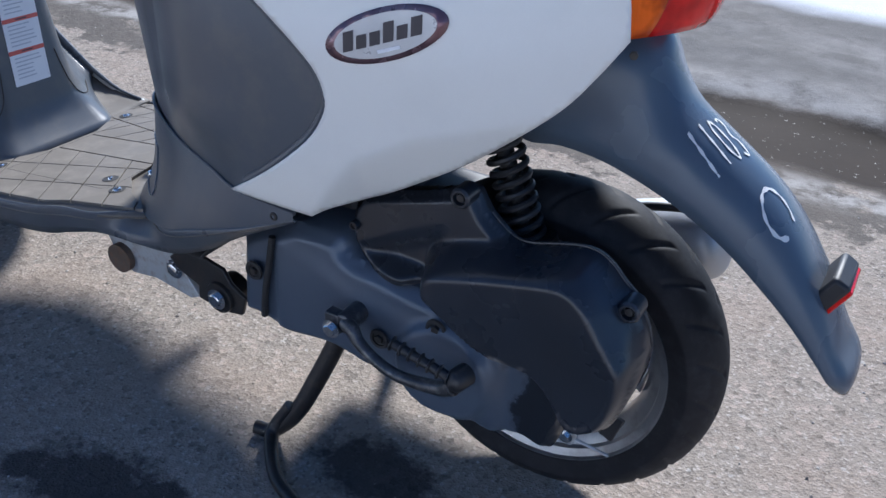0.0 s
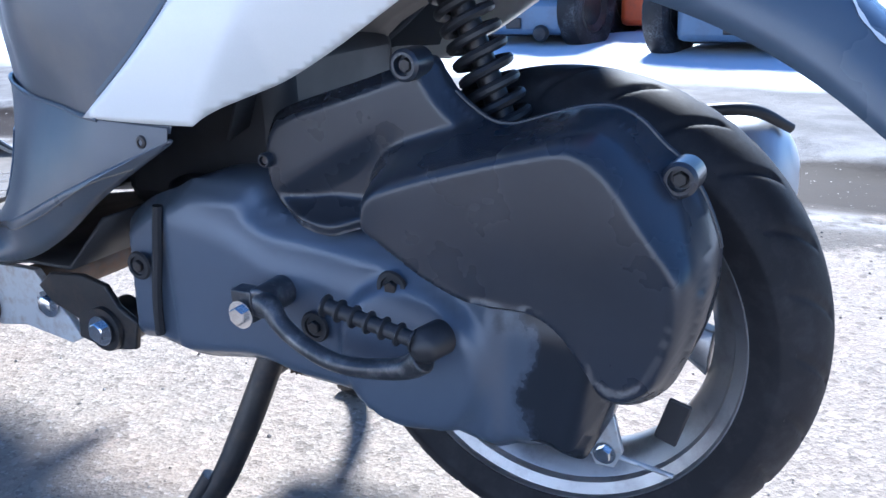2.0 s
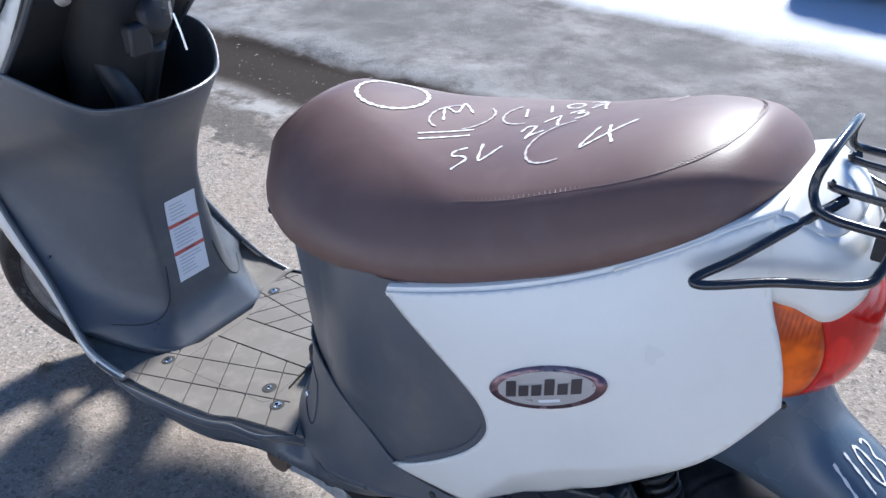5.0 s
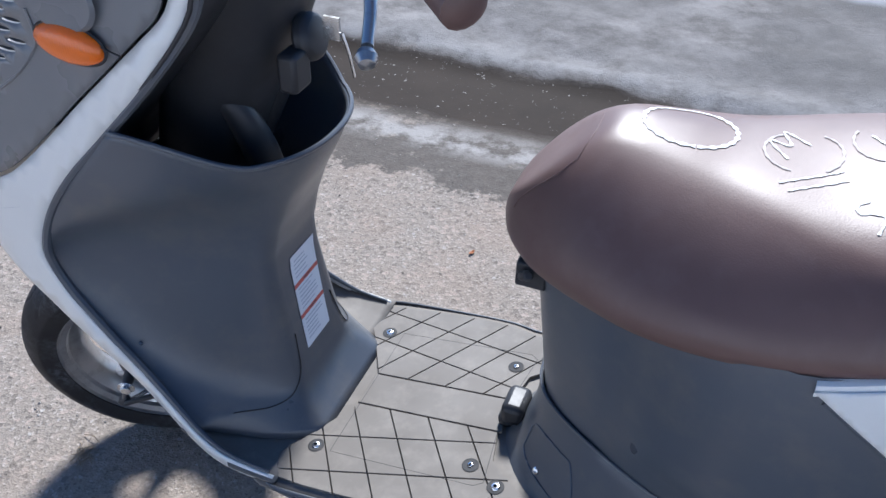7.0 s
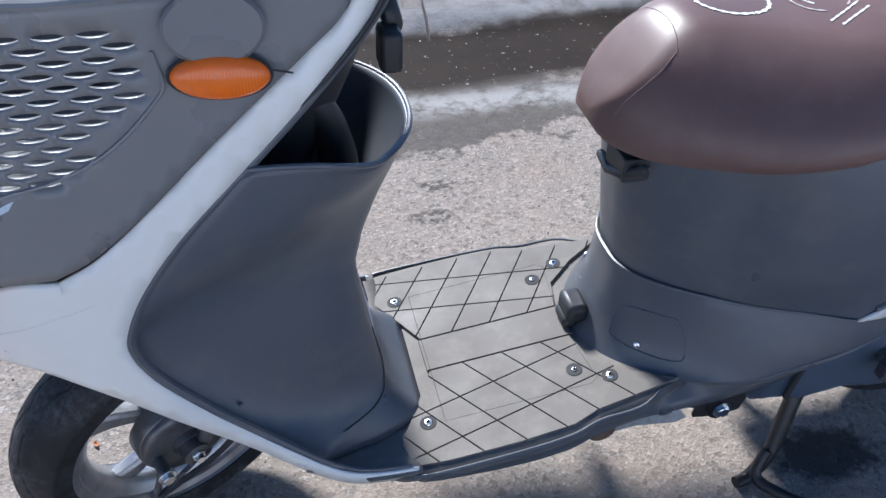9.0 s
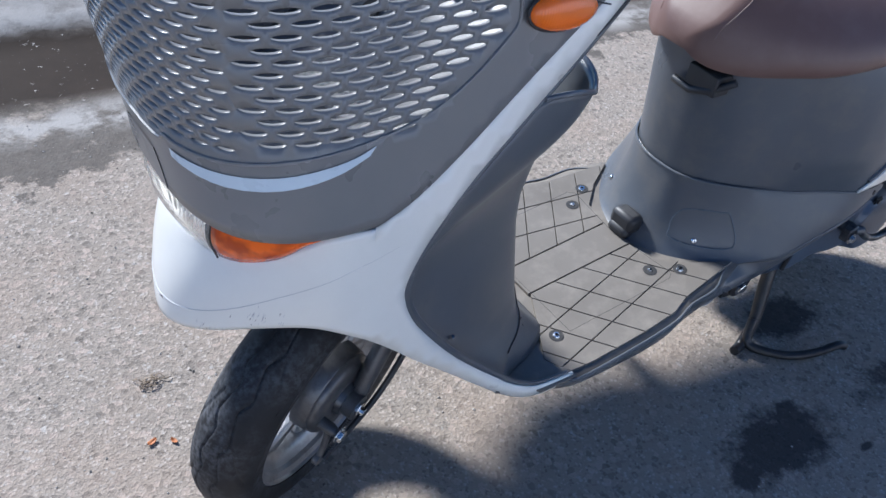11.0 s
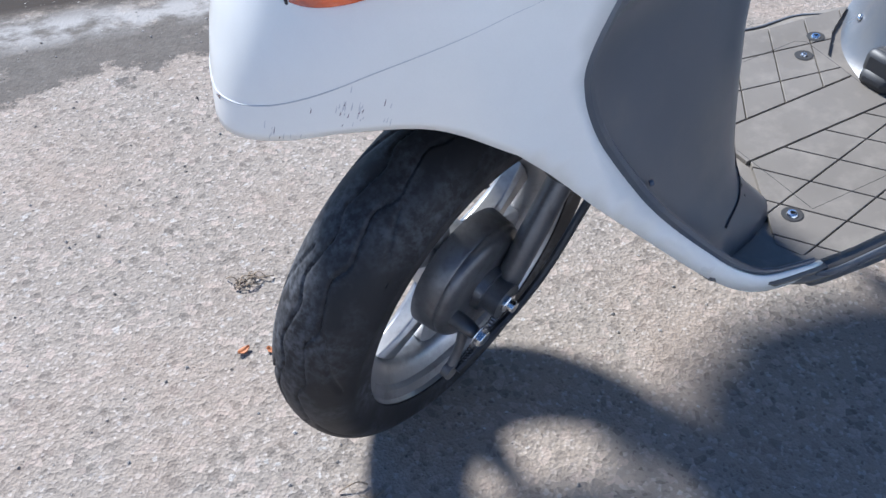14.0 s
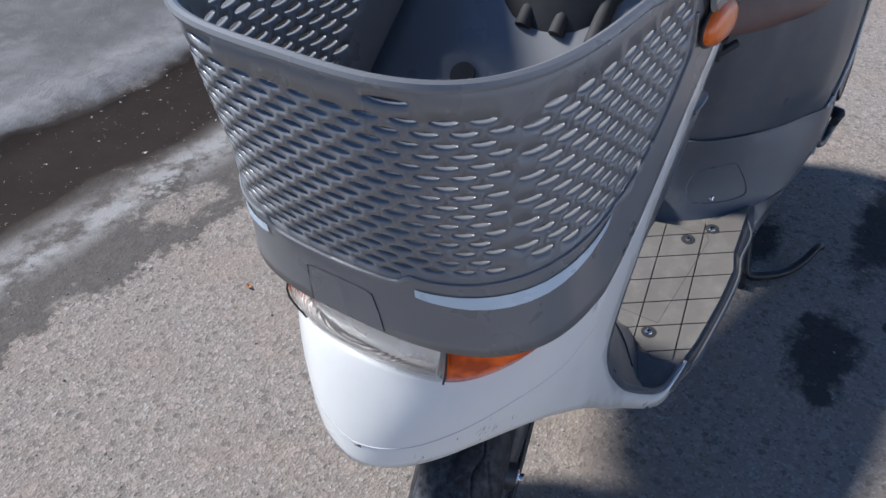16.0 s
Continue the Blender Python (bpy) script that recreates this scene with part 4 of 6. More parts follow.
def edge_x(z):
    """Where the shield's rim stands at a height."""
    up = inner[:78]
    return float(np.interp(z, up[::-1, 1], up[::-1, 0]))


def column_x(z):
    return float(np.interp(z, [0.225, 0.232, 0.240, 0.250, 0.260, 0.275, 0.30, 0.36, 0.42, 0.46, 0.50, 0.54, 0.58, 0.60, 0.625, 0.66],
                           [0.354, 0.344, 0.335, 0.324, 0.315, 0.308, 0.303, 0.291, 0.280, 0.278, 0.288, 0.306, 0.328, 0.338, 0.347, 0.352]))


def swell(u, z):
    """How far the column stands out of the shield: bell-shaped below, a wide D at the pocket."""
    a = abs(u)
    k = float(np.interp(z, [0.225, 0.25, 0.275, 0.5, 0.7], [0.92, 0.80, 0.68, 0.62, 0.62]))
    t = min(max((a - 0.5 * k) / (1.0 - 0.5 * k), 0), 1)
    bell = 1 - t * t * (3 - 2 * t)
    wide = max(0.0, 1 - min(a, 1.0) ** 2.2) ** 0.45
    m = min(max((z - 0.47) / 0.14, 0), 1)
    m = m * m * (3 - 2 * m)
    return bell * (1 - m) + wide * m


def lip_z(u):
    a = abs(u)
    return 0.622 + 0.040 * min(max((a - 0.66) / 0.34, 0), 1) ** 1.5


def shield(u, z):
    e = edge_x(max(z, 0.236)) + 0.003
    y = 0.155 + 0.016 * min(max((0.30 - z) / 0.06, 0), 1)
    return (e + (column_x(z) - e) * swell(u, z), y * u, z)


def foot_z(u):
    return 0.226 + 0.032 * max(0.0, (abs(u) - 0.70) / 0.30) ** 1.3


us = np.sin(np.linspace(-math.pi / 2, math.pi / 2, 57))
rows = []
for v in np.linspace(0, 1, 48):
    rows.append([shield(u, foot_z(u) + (lip_z(u) - foot_z(u)) * v) for u in us])
leg_shield = part("leg_shield", loft(rows), GREY, scooter, "dark grey inner leg shield with open storage pocket", thick=0.004, sharp=60)
part("pocket_lip", tube([shield(u, lip_z(u) + 0.0005) for u in us], 0.003, 8), GREY, leg_shield, "rolled rim of the pocket")
# the dark wall behind the pocket, and its bottom
back = [[(edge_x(z) + 0.004 - 0.004 * (1 - u * u), 0.153 * u, z) for u in np.linspace(-1, 1, 15)] for z in np.linspace(0.52, 0.835, 22)]
part("pocket_wall", loft(back), BLACK, leg_shield, "black inside of the pocket", thick=0.004)
part("pocket_floor", loft([[(edge_x(0.52) + 0.004, 0.07 * u, 0.52) for u in np.linspace(-1, 1, 9)], [(column_x(0.52) - 0.02, 0.04 * u, 0.52) for u in np.linspace(-1, 1, 9)]]), BLACK, leg_shield)
# the seam where the column meets the floor panel
for s in (-1, 1):
    seam = curve([(0.30, 0.345), (0.33, 0.318), (0.37, 0.292), (0.45, 0.272), (0.60, 0.262), (0.78, 0.262)], 30)
    part("panel_gap", tube([Vector(shield(s * u, z)) + Vector((0.0008, 0, 0.0004)) for u, z in seam], 0.0008, 6), SEAM, leg_shield)
for s in (-1, 1):
    part("screw", pan_screw((edge_x(0.352) + 0.020, s * 0.140, 0.352), (0.9, s * 0.3, 0.35), 0.0024, 0.0015), FENDER, leg_shield)
# rubber edge between the grey shield and the white apron
for s in (-1, 1):
    part("shield_edge", tube([(x + 0.004, s * (apron_width(x, z) - 0.005), z + 0.001) for x, z in inner[::2]], [0.0055 if x < 0.16 or z > 0.4 else max(0.0022, 0.0055 - 0.03 * (x - 0.16)) for x, z in inner[::2]], 8), GREY, leg_shield, "rounded dark edge of the shield")


# warning label on the column
def label_point(a, b):
    """a across, b up, in metres from the label's middle."""
    z = 0.374 + b * 0.95
    u = (a + 0.005 + 0.10 * b) / 0.155
    x, y, zz = shield(u, z)
    return Vector((x + 0.0009, y, zz))


def patch(a0, a1, b0, b1, lift=0.0, na=5, nb=9):
    return loft([[label_point(a, b) + Vector((lift, 0, 0)) for a in np.linspace(a0, a1, na)] for b in np.linspace(b0, b1, nb)])


W2, H2 = 0.029, 0.068
sticker = part("warning_label", patch(-W2, W2, -H2, H2), STICKER, leg_shield, "white warning sticker with two red bands")
part("red_band", patch(-W2, W2, 0.0215, 0.0275, 0.0003), RED_INK, sticker)
part("red_band", patch(-W2, W2, -0.0235, -0.0175, 0.0003), RED_INK, sticker)
rng = random.Random(4)
for b in list(np.arange(0.034, 0.058, 0.0058)) + list(np.arange(-0.012, 0.018, 0.0056)) + list(np.arange(-0.058, -0.026, 0.0056)):
    w = rng.uniform(0.55, 1.0)
    part("print_line", patch(-0.022, -0.022 + 0.044 * w, b, b + 0.0017, 0.0003, 4, 2), GREY_INK, sticker)
for b in (0.0236, -0.0214):
    part("print_line", patch(-0.008, 0.010, b, b + 0.002, 0.0005, 4, 2), INK, sticker)

# ---- white apron ----
OUT_UP = [(0.0, 0.564), (0.036, 0.585), (0.084, 0.626), (0.146, 0.685), (0.203, 0.737), (0.237, 0.768), (0.267, 0.797), (0.286, 0.834)]
OUT_LOW = [(0.320, 0.221), (0.286, 0.218), (0.245, 0.226), (0.205, 0.247), (0.160, 0.282), (0.115, 0.321), (0.070, 0.361), (0.030, 0.399), (0.0, 0.424)]
apron_outline = np.concatenate([curve(OUT_UP, 24), inner[:-1], curve([INNER[-1]] + OUT_LOW, 30), [(0.0, z) for z in np.linspace(0.424, 0.564, 19)[1:-1]]])


def apron(x, z):
    return (x, -apron_width(x, z) + 0.0025 * max(0, (0.07 - x) / 0.07) ** 2, z)


apron_geo = panel(apron_outline, apron, 0.014)
TOP_N = [(-0.131, 0.0, 0.519), (-0.125, -0.046, 0.516), (-0.106, -0.084, 0.515), (-0.079, -0.117, 0.531), (-0.046, -0.141, 0.556), (0.0, -0.156, 0.564)]
MID_N = [(-0.148, 0.0, 0.450), (-0.140, -0.044, 0.456), (-0.117, -0.082, 0.470), (-0.085, -0.117, 0.485), (-0.043, -0.147, 0.497), (0.0, -0.156, 0.494)]
LOW_N = [(-0.153, 0.0, 0.396), (-0.145, -0.036, 0.402), (-0.124, -0.070, 0.415), (-0.094, -0.103, 0.433), (-0.050, -0.138, 0.445), (0.0, -0.156, 0.424)]
full = [curve(both_sides(c), 61) for c in (LOW_N, MID_N, TOP_N)]
nose_rings = []
for v in np.linspace(0, 1, 19):
    a, b, c = full
    # a rounded profile from the lower to the upper rim
    q = [np.array(p) for p in zip(a, b, c)]
    ringp = []
    for p0, p1, p2 in q:
        k = 2 * p1 - 0.5 * (p0 + p2)
        ringp.append((1 - v) ** 2 * p0 + 2 * v * (1 - v) * k + v * v * p2)
    nose_rings.append(ringp)
nose_geo = loft(nose_rings)
front_apron = part("front_apron", joined(nose_geo, apron_geo, mirrored(apron_geo)), WHITE, scooter, "pearl white front apron with scuffed nose", thick=0.004, sharp=70)
nose_tree = tree_of(front_apron)
# the shallow crease round the nose, up to the shield's edge: its shade is a thin grey line
crease = curve([(-0.154, 0.0, 0.422), (-0.150, -0.019, 0.425), (-0.141, -0.041, 0.431), (-0.125, -0.068, 0.443), (-0.105, -0.093, 0.460), (-0.080, -0.118, 0.482), (-0.046, -0.144, 0.506), (-0.014, -0.155, 0.521), (0.028, -0.162, 0.536)], 60)
for s in (1, -1):
    pts = [nose_tree.find_nearest(Vector((x, s * y, z)))[0] for x, y, z in crease]
    part("crease_shade", tube(pts, [0.0008 - 0.0007 * i / len(pts) for i in range(len(pts))], 6), SHADE_AND_SCRATCH, front_apron)
part("inner_fender", loft([[(x, y, z - k * y * y) for y in np.linspace(-min(0.12, 0.085 + (x + 0.115) * 0.4), min(0.12, 0.085 + (x + 0.115) * 0.4), 13)] for x, z, k in ((-0.095, 0.475, 0.8), (-0.06, 0.50, 1.6), (0.0, 0.51, 3.0), (0.03, 0.48, 3.0), (0.045, 0.43, 1.5), (0.075, 0.37, 0.5), (0.12, 0.322, 0.3), (0.17, 0.280, 0.2), (0.21, 0.256, 0.1))]), BLACK, front_apron, "black inside of the front fender", thick=0.003)
for k in range(44):
    x, z0 = rng.choice(((-0.132, 0.414), (-0.128, 0.414), (-0.096, 0.448), (-0.092, 0.449), (-0.088, 0.452), (-0.084, 0.452)))
    x, z = x + rng.gauss(0, 0.006), z0 + rng.gauss(0, 0.004)
    g = marker(nose_tree, [[(x, z), (x + 0.0006, z + rng.uniform(0.002, 0.007))]], "y", 0.00038, 0.0002)
    if g[0]:
        part("scratch", g, SHADE_AND_SCRATCH if k % 4 else BADGE_RIM, front_apron, "grey scratch on the nose")

# ---- head lamp ----
UP_L = [(-0.143, 0.0, 0.576), (-0.136, -0.050, 0.576), (-0.116, -0.094, 0.577), (-0.085, -0.126, 0.576), (-0.060, -0.141, 0.575), (-0.048, -0.146, 0.574)]
DN_L = [(-0.134, 0.0, 0.517), (-0.128, -0.047, 0.514), (-0.109, -0.086, 0.513), (-0.081, -0.119, 0.529), (-0.058, -0.136, 0.551), (-0.048, -0.142, 0.560)]
up_l, dn_l = curve(both_sides(UP_L), 61), curve(both_sides(DN_L), 61)


def lamp(i0, i1, back=0.0):
    rings = []
    for v in np.linspace(0, 1, 9):
        bow = 0.008 * math.sin(math.pi * v) - back
        ringp = []
        for a, b in zip(dn_l[i0:i1], up_l[i0:i1]):
            p = a + (b - a) * v
            out = np.array((p[0] - 0.02, p[1], 0.0))
            ringp.append(p + bow * out / max(np.hypot(*out[:2]), 1e-6))
        rings.append(ringp)
    return loft(rings)


DIV = int(np.argmin([abs(p[1] + 0.073) if i > 30 else 9 for i, p in enumerate(dn_l)]))
head_lamp = part("head_lamp", lamp(60 - DIV, DIV + 1), CLEAR, scooter, "clear ribbed head lamp lens", thick=0.003)
part("turn_signal", lamp(DIV, 60), AMBER_DEEP, head_lamp, "amber front turn signal", thick=0.003)
part("turn_signal", lamp(1, 61 - DIV), AMBER_DEEP, head_lamp, "amber front turn signal", thick=0.003)
part("reflector_bowl", lamp(1, 60, 0.014), MIRROR, head_lamp, "bright reflector inside the lamp")
for i in (60 - DIV, DIV):
    s = -1 if i > 30 else 1
    part("lamp_divider", tube([Vector(dn_l[i]) + Vector((-0.002, s * 0.001, 0)), Vector((dn_l[i] + up_l[i]) / 2) + Vector((-0.009, s * 0.007, 0)), Vector(up_l[i])], 0.0010, 6, 8), SEAM, head_lamp)
for ob in [head_lamp] + [c for c in head_lamp.children if c.name.startswith("turn_signal")] + [tail_lamp] + [c for c in tail_lamp.children if c.name.startswith("turn_signal")]:
    ob.visible_shadow = False

# ---- basket ----
QARC = 0.30


RIM_Z = 0.823


@functools.lru_cache(maxsize=None)
def basket_arc(z):
    """The quarter outline of the basket at a height, as places by the share of its length."""
    n = float(np.interp(z, [0.57, 0.70, 0.83], [3.0, 2.6, 3.4]))
    xf = float(np.interp(z, [0.56, 0.60, 0.64, 0.70, 0.76, 0.83], [0.145, 0.152, 0.161, 0.177, 0.189, 0.202]))
    w = 0.1605 - 0.005 * (z - 0.57) / 0.26
    a = np.linspace(0, math.pi / 2, 90)
    p = np.c_[-xf * np.sin(a) ** (2 / n), -w * np.cos(a) ** (2 / n)]
    d = np.r_[0, np.cumsum(np.hypot(*np.diff(p, axis=0).T))]
    return p, d / d[-1], w


def basket_at(q, z):
    """A place on the basket's wall: q runs along the side (q is x where positive), then round to the front middle at -QARC."""
    p, d, w = basket_arc(round(float(z), 4))
    if q >= 0:
        return (q, -w, z)
    return (float(np.interp(-q / QARC, d, p[:, 0])), float(np.interp(-q / QARC, d, p[:, 1])), z)


B_BACK = [(0.0, 0.572), (0.036, 0.590), (0.084, 0.629), (0.146, 0.688), (0.203, 0.740), (0.237, 0.771), (0.264, 0.797), (0.281, 0.835)]
def middle_edge():
    """The front middle line, with half perforations in every other row."""
    pts = [(-QARC, 0.815)]
    for r in range(15, 0, -2):
        z = FRONT_Z + r * FRONT_ROW
        pts += [(-QARC + 0.0098 * math.sin(t), z + 0.0026 * math.cos(t)) for t in np.linspace(0, math.pi, 7)]
    return pts + [(-QARC, z) for z in np.linspace(0.655, 0.572, 10)[:-1]]


FRONT_Z, FRONT_ROW, FRONT_GAP = 0.655, 0.0089, 0.0245
wall_outline = [tuple(p) for p in np.c_[np.linspace(-QARC, 0.0, 30)[:-1], np.full(29, 0.572)]] + [tuple(p) for p in curve(B_BACK, 26)]
wall_outline += [(0.25, 0.838), (0.20, 0.832), (0.15, 0.828), (0.10, 0.825), (0.05, RIM_Z)] + [tuple(p) for p in np.c_[np.linspace(0.0, -QARC, 30), np.full(30, RIM_Z)]] + middle_edge()
perforations = []
for r in range(14):
    z = 0.661 + r * 0.0104
    for c in range(-5, 9):
        q = (c + (0.5 if r % 2 else 0.0)) * QARC / 9.5
        rear = 0.060 + (z - 0.69) * 0.95 if z < 0.745 else 0.112
        if z < 0.670 or q + 0.013 > rear or q < -0.128 or z > 0.799:
            continue
        perforations.append(ellipse(q, z, 0.0128, 0.0031, 12))
for r in range(17):
    z = FRONT_Z + r * FRONT_ROW
    for c in range(8):
        q = -QARC + (c + (1.0 if r % 2 else 0.5)) * FRONT_GAP
        low = 0.652 if q < -0.226 else 0.662
        if z < low or q > -0.146 or z > 0.799:
            continue
        perforations.append(ellipse(q, z, 0.0098, 0.0026, 12))
slot = ellipse(-0.225, 0.810, 0.016, 0.0032, 12)
wall_geo = panel(wall_outline, basket_at, 0.012, perforations + [slot])
basket = part("basket", joined(wall_geo, mirrored(wall_geo)), BASKET, scooter, "grey perforated plastic front basket", thick=0.0045, sharp=50)
rim = [(0.262, -0.1635, 0.842), (0.235, -0.1635, 0.838), (0.20, -0.1635, 0.833), (0.15, -0.1635, 0.829), (0.10, -0.1635, 0.826), (0.05, -0.1635, 0.8245)] + [basket_at(q, RIM_Z + 0.001) for q in np.linspace(0.0, -QARC, 50)]
rim += [(x, -y, z) for x, y, z in reversed(rim[:-1])]
part("basket_rim", tube(rim, 0.0042, 8), BASKET, basket, "rounded rim of the basket")
# reflective strips
strip = [tuple(p) for p in curve([(-0.2195, 0.6405), (-0.207, 0.6390), (-0.16, 0.6385), (-0.10, 0.6415), (-0.04, 0.6505), (-0.012, 0.660)], 20)]
strip += [tuple(p) for p in curve([(-0.019, 0.651), (-0.05, 0.6385), (-0.10, 0.6285), (-0.16, 0.6255), (-0.205, 0.629), (-0.2195, 0.632)], 18)]


def raised(q, z, k=0.0012):
    p = Vector(basket_at(q, z))
    d = Vector((p.x - 0.05, p.y, 0)) if q < 0 else Vector((0, p.y, 0))
    return p + d.normalized() * k


g = panel(strip, raised, 0.01)
part("reflective_strip", g, REFLECT, basket, "pale blue reflective strip")
part("reflective_strip", mirrored(g), REFLECT, basket, "pale blue reflective strip")
# the raised border below the mesh
bead = [(0.118, 0.780), (0.122, 0.752), (0.112, 0.736), (0.082, 0.706), (0.045, 0.682), (0.0, 0.668), (-0.07, 0.658), (-0.16, 0.651), (-0.205, 0.651), (-0.222, 0.653), (-0.233, 0.645), (-0.25, 0.643), (-0.30, 0.642)]
for s in (1, -1):
    pts = [raised(q, z, 0.0006) for q, z in curve(bead, 50)]
    part("basket_bead", tube([(p.x, s * p.y, p.z) for p in pts], 0.0018, 6), BASKET, basket)
plate = [(-0.2999, 0.620), (-0.270, 0.619), (-0.264, 0.615), (-0.258, 0.580), (-0.258, 0.5735), (-0.2999, 0.5735)]
g = panel(plate, lambda q, z: raised(q, z, 0.0005), 0.01)
part("front_plate", joined(g, mirrored(g)), BASKET, basket, "smooth grey plate at the basket's foot")
for s in (1, -1):
    p = [raised(q, z, 0.0003) for q, z in ((-0.264, 0.617), (-0.2605, 0.595), (-0.258, 0.575))]
    part("panel_gap", tube([(v.x, s * v.y, v.z) for v in p], 0.0005, 5), SEAM, basket)
# back wall and bottom
bw = [[(x, y, z - 0.012 * math.cos(6 * y)) for y in np.linspace(-0.155, 0.155, 15)] for x, z in curve([(0.02, 0.605), (0.07, 0.64), (0.15, 0.715), (0.225, 0.79), (0.258, 0.842)], 14)]
part("basket_back", loft(bw), BASKET, basket, "grey back wall of the basket", thick=0.003)
# dark bars and a disc stand in for the shade inside slots and drain
for y in (-0.055, -0.018, 0.018):
    part("slot_shade", tube([(0.155, y, 0.712), (0.205, y, 0.762), (0.25, y, 0.82)], 0.008, 10), SEAM, basket, "shaded slot in the back wall, drawn as a dark bar")
part("drain_shade", lathe([(0.0005, 0), (0.013, 0), (0.013, 0.003), (0.0005, 0.003)], toward((0.11, 0.055, 0.668), (-0.7, 0, 0.7)), 20), SEAM, basket)
part("basket_floor", loft([[(x, y, 0.60) for y in np.linspace(-k, k, 9)] for x, k in ((-0.148, 0.06), (-0.125, 0.10), (-0.06, 0.14), (0.03, 0.15))]), BASKET, basket, thick=0.003)
# side markers on the basket
for s in (-1, 1):
    bulge = []
    for k, h in ((1.0, 0.0), (1.0, 0.005), (0.93, 0.010), (0.72, 0.0145), (0.4, 0.017), (0.02, 0.018)):
        bulge.append([(x, s * (0.1600 + 0.75 * h), z) for x, z in ellipse(0.166, 0.757, 0.0385 * k, 0.0190 * k, 28, radians(-4))])
    part("side_marker", loft(bulge, True, True), AMBER, basket, "oval amber side marker")
    part("marker_bezel", tube([(x, s * 0.1615, z) for x, z in ellipse(0.166, 0.757, 0.0395, 0.0200, 32, radians(-4))], 0.0016, 6, 0, True), SEAM, basket)
    disc = [(x, s * 0.1660, z) for x, z in ellipse(0.166, 0.798, 0.036, 0.028, 32)]
    part("boss", loft([[(x, s * 0.1625, z) for x, z in ellipse(0.166, 0.797, 0.039, 0.031, 32)], disc], True, True), BASKET, basket, "round boss on the basket's side")
    part("panel_gap", tube([(x, s * 0.1632, z) for x, z in curve([(0.168, 0.772), (0.192, 0.763), (0.222, 0.755)], 8)], 0.0009, 5), SEAM, basket)

# ---- steering: column, bars, fork and front wheel ----
steering = new("steering_head")
steering.parent = scooter
AXLE = Vector((0.037, 0.002, 0.1980))
RAKE = Vector((math.sin(radians(22)), 0, math.cos(radians(22))))
STEER = Matrix.Translation(AXLE) @ Matrix.Rotation(radians(25.7), 4, RAKE)


def column_ring(z, x, rx, ry):
    return [(x + rx * math.copysign(abs(math.cos(q)) ** 0.8, math.cos(q)), ry * math.copysign(abs(math.sin(q)) ** 0.8, math.sin(q)), z) for q in np.linspace(0, 2 * math.pi, 32, endpoint=False)]


column_cover = part("column_cover", loft([column_ring(*a) for a in ((0.52, 0.165, 0.055, 0.050), (0.60, 0.190, 0.060, 0.058), (0.66, 0.212, 0.066, 0.066), (0.72, 0.232, 0.072, 0.074), (0.78, 0.250, 0.076, 0.082), (0.86, 0.270, 0.074, 0.096), (0.93, 0.278, 0.066, 0.115), (0.965, 0.275, 0.05, 0.105))], True, True), BLACK, steering, "black steering column cover")
part("cable_guide", tube([(0.20, -0.05, 0.70), (0.245, -0.045, 0.66), (0.265, -0.03, 0.60), (0.27, -0.02, 0.54)], [0.012, 0.016, 0.02, 0.022], 12, 16), BLACK, column_cover)
part("key_surround", joined(lathe([(0.0005, 0), (0.026, 0), (0.024, 0.016), (0.016, 0.019), (0.0005, 0.019)], toward((0.318, -0.006, 0.728), (1, 0, 0.25)), 28), box(0.322, -0.036, 0.706, 0.022, 0.034, 0.042)), BLACK, column_cover, "black ignition lock housing", bevel=0.005)
part("ignition_key", joined(box(0.350, -0.004, 0.742, 0.018, 0.004, 0.024), tube([(0.360, -0.002, 0.738), (0.366, 0.0, 0.715), (0.370, 0.002, 0.690)], 0.0016, 6)), STEEL, column_cover, "key with a short ring in the lock")
GRIP_A, GRIP_B = Vector((0.40, -0.085, 0.935)), Vector((0.572, -0.235, 0.885))
part("handlebar", tube([(0.20, 0.16, 0.945), (0.275, 0.03, 0.955), (0.335, -0.02, 0.952), GRIP_A], 0.011, 10, 24), DARK_STEEL, steering)
part("handle_grip", tube([GRIP_A, GRIP_A.lerp(GRIP_B, 0.5), GRIP_B, GRIP_B + (GRIP_B - GRIP_A) * 0.02], [0.016, 0.0165, 0.017, 0.010], 16), LEATHER, steering, "brown rubber handle grip")
part("brake_lever", joined(tube([(0.39, -0.05, 0.90), (0.44, -0.11, 0.885), (0.485, -0.19, 0.862), (0.499, -0.226, 0.842)], [0.007, 0.006, 0.005, 0.0045], 10, 20), lathe([(0.0005, -0.008), (0.006, -0.006), (0.0085, 0.0), (0.006, 0.006), (0.0005, 0.008)], toward((0.501, -0.232, 0.836), (0.4, -0.8, -0.4)), 16)), ALLOY, steering, "silver brake lever with ball end")


